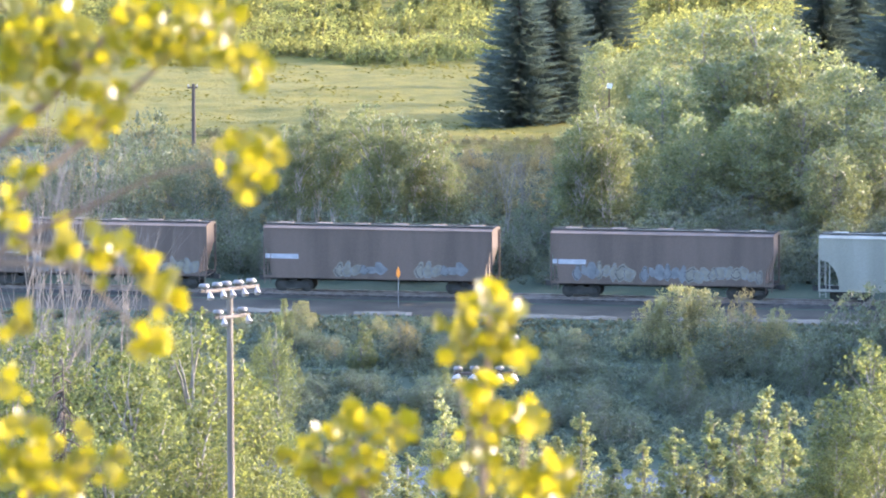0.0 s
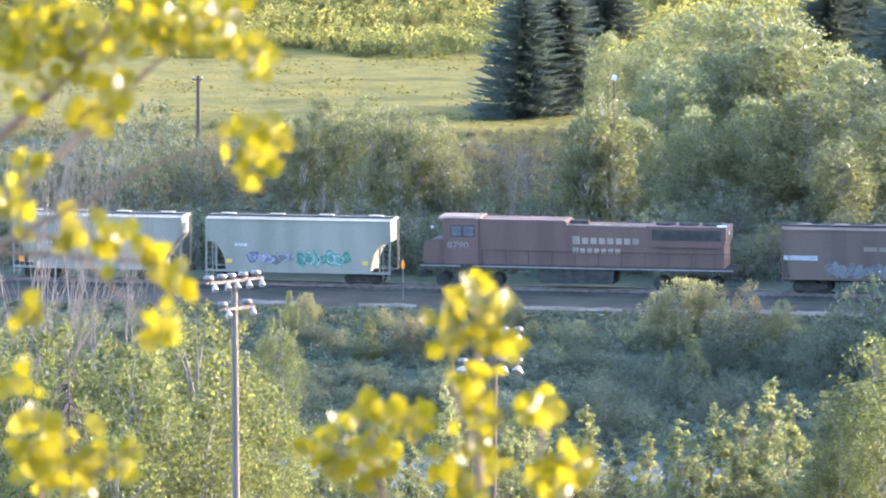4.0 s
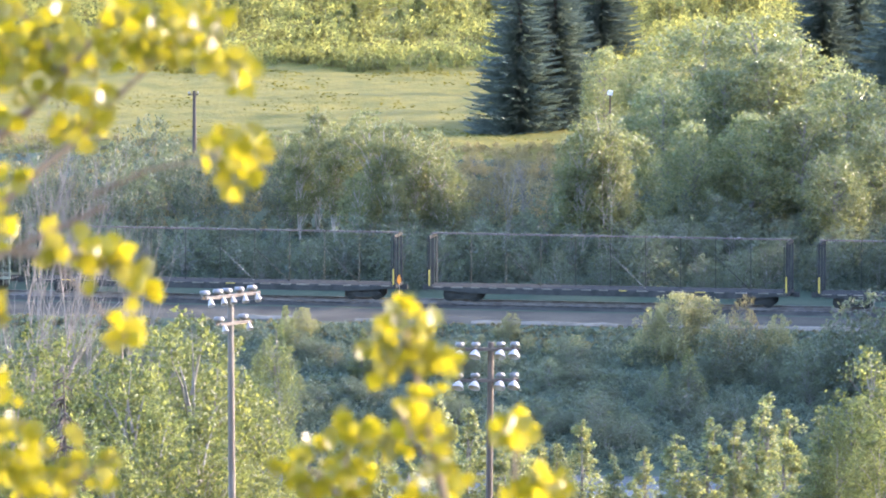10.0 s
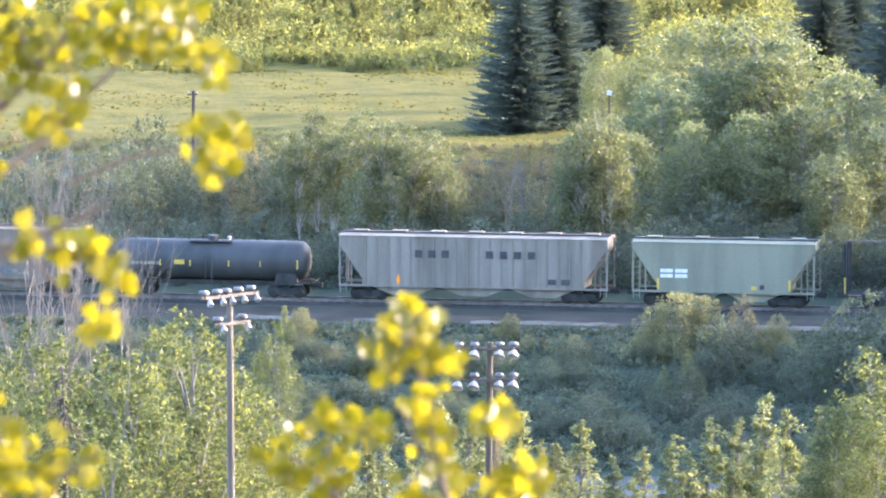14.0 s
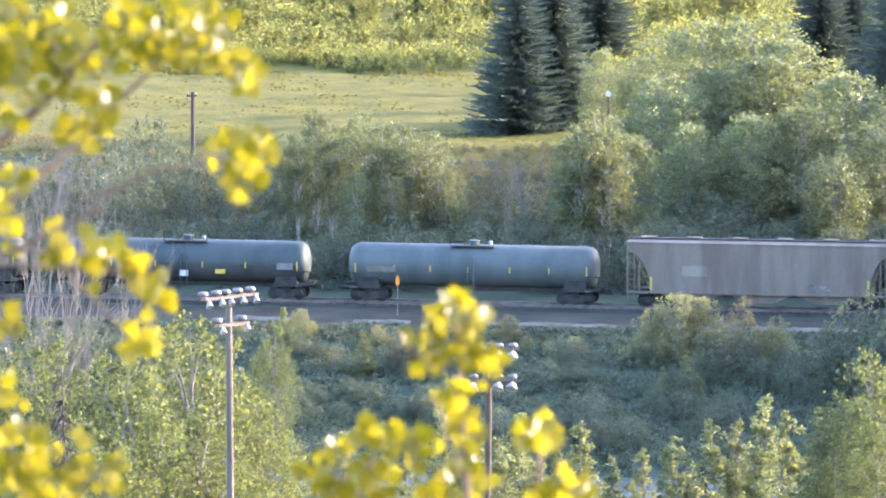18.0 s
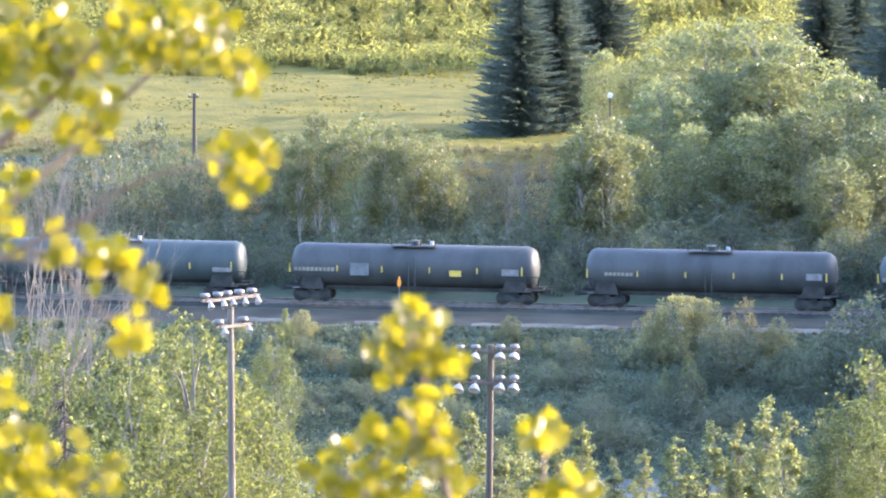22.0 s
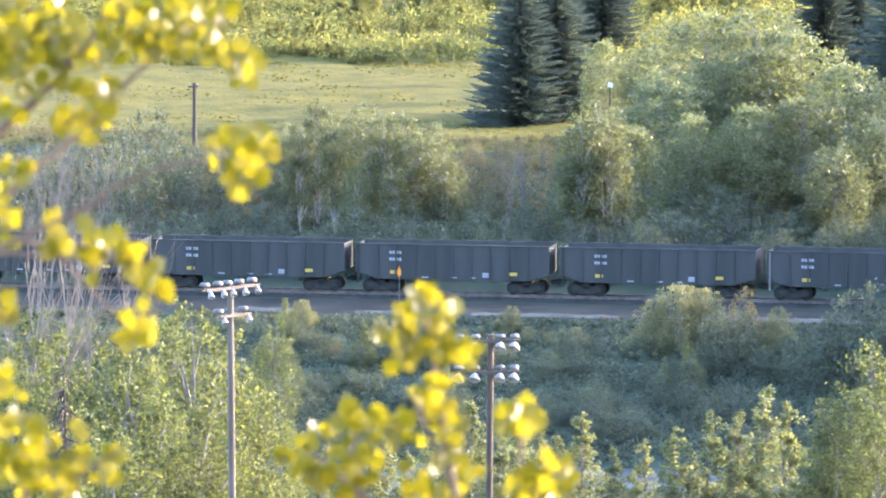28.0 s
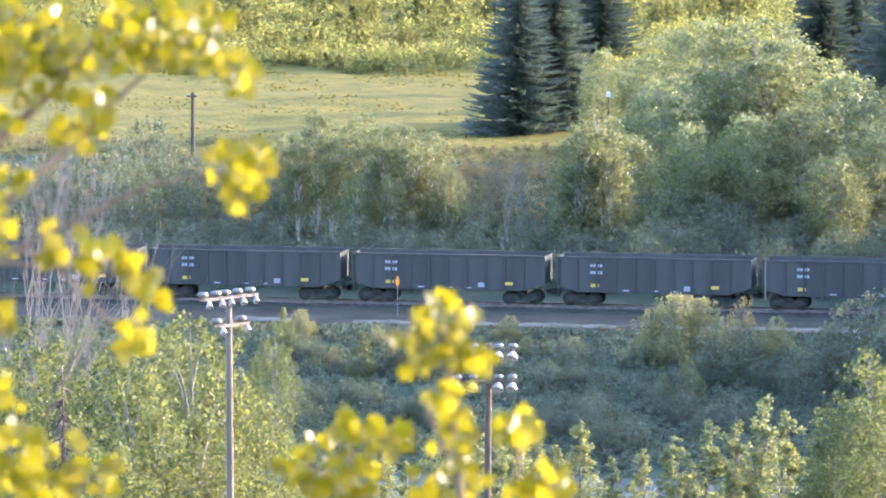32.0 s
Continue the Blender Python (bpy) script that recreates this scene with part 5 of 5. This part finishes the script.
def twig(pivot, lines, clusters, key, label, size=1.0):
    """One swaying branch: woody lines (points and radii) and leaf clusters (u, w, spread, count)."""
    p0 = near(*pivot)
    g = Geo()
    for pts, r0, r1 in lines:
        q = [near(*p) - p0 for p in pts]
        g.tube(q, [r0 + (r1 - r0) * i / (len(q) - 1) for i in range(len(q))], 7)
    br = part("branch", g, M_TWIG, near_tree, label)
    br.location = p0
    for u, w, spread, count in clusters:
        for k in range(max(3, round(count * (1.5 if key == "top" else 1.25)))):
            a, r = nrng.uniform(0, 6.28), 0.88 * spread * math.sqrt(nrng.random())
            c = near(u + r * math.cos(a), w + r * math.sin(a), nrng.uniform(-0.09, 0.09)) - p0
            lf = part("leaf", nrng.choice(LEAVES), None, br)
            s = size * nrng.uniform(0.65, 1.18)
            lf.matrix_basis = Matrix.Translation(c) @ Euler((nrng.uniform(0.9, 2.3), nrng.uniform(-3.14, 3.14), nrng.uniform(-0.7, 0.7))).to_matrix().to_4x4() @ Matrix.Scale(s, 4)
    SWAYING.append((br, p0, key))
    return br


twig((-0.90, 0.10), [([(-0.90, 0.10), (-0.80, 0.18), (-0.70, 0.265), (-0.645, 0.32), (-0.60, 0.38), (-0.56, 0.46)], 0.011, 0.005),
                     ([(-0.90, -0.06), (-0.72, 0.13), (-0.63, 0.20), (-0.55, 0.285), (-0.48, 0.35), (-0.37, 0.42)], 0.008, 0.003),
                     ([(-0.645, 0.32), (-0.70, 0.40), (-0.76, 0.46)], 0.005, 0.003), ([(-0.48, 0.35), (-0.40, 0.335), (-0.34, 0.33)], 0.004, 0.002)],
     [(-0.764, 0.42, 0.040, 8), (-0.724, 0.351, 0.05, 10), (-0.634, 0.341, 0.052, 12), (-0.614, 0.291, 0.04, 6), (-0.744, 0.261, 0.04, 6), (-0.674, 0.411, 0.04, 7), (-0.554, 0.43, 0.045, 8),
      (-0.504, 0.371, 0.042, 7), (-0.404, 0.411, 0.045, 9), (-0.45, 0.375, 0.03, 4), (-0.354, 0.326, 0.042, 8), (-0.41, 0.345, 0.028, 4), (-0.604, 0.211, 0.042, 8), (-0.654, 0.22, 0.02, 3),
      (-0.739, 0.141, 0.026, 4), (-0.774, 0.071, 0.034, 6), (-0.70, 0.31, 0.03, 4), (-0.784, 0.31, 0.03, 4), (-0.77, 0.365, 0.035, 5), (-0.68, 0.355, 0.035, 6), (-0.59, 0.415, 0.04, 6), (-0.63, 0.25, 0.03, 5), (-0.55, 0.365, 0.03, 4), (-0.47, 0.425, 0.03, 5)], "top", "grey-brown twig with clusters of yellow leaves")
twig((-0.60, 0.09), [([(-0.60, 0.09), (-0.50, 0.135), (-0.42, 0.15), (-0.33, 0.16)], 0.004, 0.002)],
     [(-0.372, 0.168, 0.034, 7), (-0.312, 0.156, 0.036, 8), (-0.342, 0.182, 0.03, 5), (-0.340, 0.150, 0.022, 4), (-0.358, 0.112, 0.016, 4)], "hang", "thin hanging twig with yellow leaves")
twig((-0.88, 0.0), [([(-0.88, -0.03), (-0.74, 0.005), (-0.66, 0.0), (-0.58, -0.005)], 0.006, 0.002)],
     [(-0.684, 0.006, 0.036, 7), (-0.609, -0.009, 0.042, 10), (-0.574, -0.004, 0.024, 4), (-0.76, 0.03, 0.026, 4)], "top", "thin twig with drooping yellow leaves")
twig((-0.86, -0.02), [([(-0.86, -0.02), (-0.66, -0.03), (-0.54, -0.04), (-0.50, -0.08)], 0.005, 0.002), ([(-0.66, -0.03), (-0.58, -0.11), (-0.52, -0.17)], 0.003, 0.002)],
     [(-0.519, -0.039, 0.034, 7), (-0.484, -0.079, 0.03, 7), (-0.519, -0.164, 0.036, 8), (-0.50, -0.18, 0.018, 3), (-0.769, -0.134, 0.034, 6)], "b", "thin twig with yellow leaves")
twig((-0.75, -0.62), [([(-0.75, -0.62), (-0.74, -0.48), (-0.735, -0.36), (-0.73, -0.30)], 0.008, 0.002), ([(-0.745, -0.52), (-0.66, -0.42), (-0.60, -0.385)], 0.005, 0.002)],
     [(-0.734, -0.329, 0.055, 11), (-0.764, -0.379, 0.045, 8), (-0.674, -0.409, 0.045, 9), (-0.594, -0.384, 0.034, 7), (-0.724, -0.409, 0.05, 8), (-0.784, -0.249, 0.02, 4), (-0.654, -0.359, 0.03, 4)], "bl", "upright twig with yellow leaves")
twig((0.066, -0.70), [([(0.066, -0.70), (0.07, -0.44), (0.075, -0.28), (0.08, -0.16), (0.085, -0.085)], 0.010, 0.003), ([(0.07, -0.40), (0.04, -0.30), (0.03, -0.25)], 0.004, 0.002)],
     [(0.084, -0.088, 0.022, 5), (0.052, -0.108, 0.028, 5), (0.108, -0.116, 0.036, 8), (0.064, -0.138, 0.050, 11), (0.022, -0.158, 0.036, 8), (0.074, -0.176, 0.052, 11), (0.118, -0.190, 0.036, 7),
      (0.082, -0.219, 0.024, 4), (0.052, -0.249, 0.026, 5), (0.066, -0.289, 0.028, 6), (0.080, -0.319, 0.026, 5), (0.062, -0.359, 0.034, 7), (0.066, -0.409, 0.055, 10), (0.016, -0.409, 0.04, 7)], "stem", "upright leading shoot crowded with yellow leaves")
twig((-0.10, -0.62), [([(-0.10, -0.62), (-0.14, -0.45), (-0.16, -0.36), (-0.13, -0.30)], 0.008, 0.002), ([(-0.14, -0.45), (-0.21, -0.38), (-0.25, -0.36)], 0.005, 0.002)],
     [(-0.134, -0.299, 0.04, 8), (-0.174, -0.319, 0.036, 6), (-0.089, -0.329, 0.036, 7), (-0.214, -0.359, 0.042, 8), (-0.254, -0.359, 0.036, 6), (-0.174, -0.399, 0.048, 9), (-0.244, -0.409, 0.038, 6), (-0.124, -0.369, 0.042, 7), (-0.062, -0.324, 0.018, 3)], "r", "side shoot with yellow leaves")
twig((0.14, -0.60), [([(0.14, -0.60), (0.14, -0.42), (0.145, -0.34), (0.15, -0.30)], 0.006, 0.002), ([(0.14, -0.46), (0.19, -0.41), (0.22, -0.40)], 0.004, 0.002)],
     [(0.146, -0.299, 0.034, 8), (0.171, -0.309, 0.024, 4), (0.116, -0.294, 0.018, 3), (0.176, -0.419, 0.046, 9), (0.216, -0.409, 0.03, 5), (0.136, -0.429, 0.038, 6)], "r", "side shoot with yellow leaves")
stem = Geo()
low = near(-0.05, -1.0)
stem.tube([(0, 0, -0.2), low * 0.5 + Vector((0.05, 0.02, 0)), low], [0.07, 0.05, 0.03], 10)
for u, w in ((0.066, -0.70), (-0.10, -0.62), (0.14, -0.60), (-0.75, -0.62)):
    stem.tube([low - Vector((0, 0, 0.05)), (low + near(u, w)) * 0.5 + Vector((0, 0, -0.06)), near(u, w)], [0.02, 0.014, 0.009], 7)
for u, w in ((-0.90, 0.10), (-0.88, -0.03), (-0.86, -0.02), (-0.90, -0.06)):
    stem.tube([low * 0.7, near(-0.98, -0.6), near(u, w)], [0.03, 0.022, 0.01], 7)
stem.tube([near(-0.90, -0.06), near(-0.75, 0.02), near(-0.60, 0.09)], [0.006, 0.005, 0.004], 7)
part("trunk", stem, M_TWIG, near_tree, "slim grey-brown trunk")

# wind: shift of each twig in millimetres, right and down, at each time
SWAYS = {
    "top": (
        (0, 0, 0), (0.5, 9, -2), (1, 8, -6), (1.5, -9, -8), (2, 3, -5), (2.5, 14, -5), (3, -1, -9), (3.5, 2, -6), (5.5, 0, -5),
        (6, 0, -5), (6.5, 3, -3), (7, 3, 2), (7.5, 5, -2), (8, 8, -2), (8.5, 2, -2), (9, 3, -2), (9.5, -2, -3), (10, -23, -6),
        (10.5, -47, -14), (11, -63, -14), (11.5, -57, -12), (12, -63, -12), (12.5, -58, -11), (13, -64, -12), (13.5, -76, -17), (14, -67, -18), (14.5, -46, -10),
        (16.5, -20, -8), (17, -6, -5), (17.5, -2, -4), (18, -11, -7), (18.5, 3, -2), (19, 10, -2), (19.5, 0, -5), (20, 9, -1), (20.5, 11, -1),
        (21, -11, -9), (21.5, -17, -9), (22, -12, -8), (22.5, -19, -9), (23, -23, -11), (23.5, -2, -3), (24, 2, -4), (24.5, 2, -5), (25, 5, -5),
        (25.5, 2, -6), (27.5, -11, -6), (28, -17, -6), (28.5, -11, -3), (29, -7, -3), (29.5, -4, -2), (30, -9, -8), (30.5, -18, -11), (31, -21, -14),
        (31.5, -14, -8), (32, -20, -5),
    ),
    "hang": (
        (0, 0, 0), (0.5, 5, -14), (1, -8, -38), (1.5, -28, -52), (2, 5, -6), (2.5, 15, -3), (3, -5, -24), (3.5, -2, -18), (5.5, 2, -2),
        (6, 3, 1), (6.5, 6, 3), (7, 12, 21), (7.5, 11, 12), (8, 14, 14), (8.5, 4, 2), (9, 8, 9), (9.5, -3, -3), (10, -26, -18),
        (10.5, -50, -35), (11, -63, -38), (11.5, -60, -38), (12, -64, -40), (12.5, -47, -15), (13, -58, -35), (13.5, -63, -38), (14, -61, -40), (14.5, -55, -35),
        (16.5, -34, -43), (17, -8, -11), (17.5, -2, -7), (18, -12, -18), (18.5, -5, -15), (19, 8, -3), (19.5, 2, -4), (20, 12, 6), (20.5, 14, 7),
        (21, -9, -12), (21.5, -21, -20), (22, -14, -14), (22.5, -18, -14), (23, -20, -15), (23.5, 3, 1), (24, 6, -1), (24.5, 3, -5), (25, 8, -1),
        (25.5, 3, -8), (27.5, -8, -5), (28, -14, -6), (28.5, -7, 5), (29, -4, 3), (29.5, 0, 5), (30, -6, -8), (30.5, -26, -37), (31, -23, -29),
        (31.5, -8, -1), (32, -15, 3),
    ),
    "b": (
        (0, 0, 0), (0.5, 5, 0), (1, -5, -8), (1.5, -16, -12), (2, 4, 0), (2.5, 16, 4), (3, -2, -12), (3.5, 10, -2), (5.5, -8, -10),
        (6, -4, -4), (6.5, -4, -7), (7, 2, 0), (7.5, 10, 5), (8, 19, 13), (8.5, -1, -4), (9, 7, 5), (9.5, -2, -3), (10, -47, -29),
        (10.5, -62, -29), (11, -97, -50), (11.5, -116, -62), (12, -85, -38), (12.5, -88, -41), (13, -86, -39), (13.5, -103, -49), (14, -91, -41), (14.5, -70, -32),
        (16.5, -33, -18), (17, -34, -24), (17.5, -8, -10), (18, -18, -13), (18.5, -19, -16), (19, 8, -1), (19.5, -5, -9), (20, 10, 0), (20.5, 5, -2),
        (21, -13, -10), (21.5, -30, -18), (22, -37, -24), (22.5, -27, -16), (23, -21, -10), (23.5, -8, -7), (24, 10, 4), (24.5, 6, 1), (25, 13, 5),
        (25.5, 8, 1), (27.5, -10, -7), (28, -28, -16), (28.5, -24, -13), (29, -9, -4), (29.5, -5, -3), (30, -18, -12), (30.5, -34, -22), (31, -36, -26),
        (31.5, -10, -6), (32, -28, -15),
    ),
    "bl": (
        (0, 0, 0), (0.5, 12, 2), (1, 0, -6), (1.5, -11, -6), (2, 9, 3), (2.5, 22, 6), (3, 6, 0), (3.5, 15, 6), (5.5, 5, 0),
        (6, 6, 2), (6.5, 6, -1), (7, 9, 5), (7.5, 12, 6), (8, 18, 11), (8.5, 11, 5), (9, 12, 8), (9.5, 11, 6), (10, -17, -5),
        (10.5, -32, -6), (11, -50, -11), (11.5, -54, -15), (12, -44, -8), (12.5, -46, -8), (13, -46, -6), (13.5, -55, -9), (14, -46, -11), (14.5, -40, -8),
        (16.5, -12, -3), (17, -8, -5), (17.5, 8, 1), (18, -2, -1), (18.5, -1, -1), (19, 15, 5), (19.5, 6, 0), (20, 15, 5), (20.5, 14, 4),
        (21, 5, 3), (21.5, -11, -3), (22, -8, -3), (22.5, -8, -1), (23, -8, -1), (23.5, 3, 2), (24, 14, 5), (24.5, 11, 3), (25, 14, 6),
        (25.5, 14, 6), (27.5, 0, 2), (28, -9, -1), (28.5, -10, -2), (29, 1, 3), (29.5, 3, 3), (30, -2, 0), (30.5, -11, -5), (31, -17, -9),
        (31.5, -2, 0), (32, -9, 2),
    ),
    "r": (
        (0, 0, 0), (0.5, 23, 9), (1, 41, 9), (1.5, 20, 2), (2, 20, 2), (2.5, 28, -1), (3, 29, 6), (3.5, 20, -5), (5.5, 29, 9),
        (6, 18, 5), (6.5, 29, 12), (7, 32, 17), (7.5, 31, 11), (8, 34, 14), (8.5, 25, 5), (9, 29, 15), (9.5, 8, 5), (10, -17, 9),
        (10.5, -54, -12), (11, -72, -14), (11.5, -77, -20), (12, -58, -6), (12.5, -67, -9), (13, -50, -6), (13.5, -65, -12), (14, -48, -12), (14.5, -77, -21),
        (16.5, -21, -12), (17, 5, -2), (17.5, 12, 2), (18, 29, 12), (18.5, 34, 14), (19, 39, 14), (19.5, 21, 3), (20, 34, 11), (20.5, 55, 22),
        (21, 23, 6), (21.5, 26, 11), (22, 35, 8), (22.5, 42, 11), (23, 34, 5), (23.5, 44, 11), (24, 44, 12), (24.5, 38, 9), (25, 43, 12),
        (25.5, 35, 6), (27.5, -12, -9), (28, -6, 0), (28.5, -2, 3), (29, 11, 6), (29.5, 8, 3), (30, 15, 3), (30.5, 9, -8), (31, -20, -17),
        (31.5, -20, -11), (32, -8, 3),
    ),
}
SWAY_STEM = (
        (0, 0), (0.5, -92), (1, -68), (1.5, -95), (2, -43), (2.5, -18), (3, -16), (3.5, -25), (5.5, -40),
        (6, -26), (6.5, -29), (7, -30), (7.5, 23), (8, -4), (8.5, -7), (9, 10), (9.5, -43), (10, -164),
        (10.5, -142), (11, -168), (11.5, -239), (12, -217), (12.5, -130), (13, -191), (13.5, -150), (14, -154), (14.5, -160),
        (16.5, -73), (17, -76), (17.5, -99), (18, -61), (18.5, -72), (19, -25), (19.5, -86), (20, -12), (20.5, -58),
        (21, -75), (21.5, -165), (22, -148), (22.5, -102), (23, -75), (23.5, -32), (24, -30), (24.5, -9), (25, -10),
        (25.5, -6), (27.5, -83), (28, -124), (28.5, -66), (29, -71), (29.5, -52), (30, -24), (30.5, -75), (31, -86),
        (31.5, -79), (32, -86),
)



def motions():
    k = 0.0010027
    for br, p0, key in SWAYING:
        if key == "stem":
            walk(br, [(t, Matrix.Translation(p0) @ Matrix.Rotation(a / 640.0, 4, "Y")) for t, a in SWAY_STEM])
        else:
            walk(br, [(t, Matrix.Translation(p0 + Vector((dx * k, 0, -dy * k)))) for t, dx, dy in SWAYS[key]])
    for car, q in CARS:
        walk(car, [(t, on_track(q + train_at(t), 0, RAIL_TOP)) for t in range(0, 33, 2)])


motions()
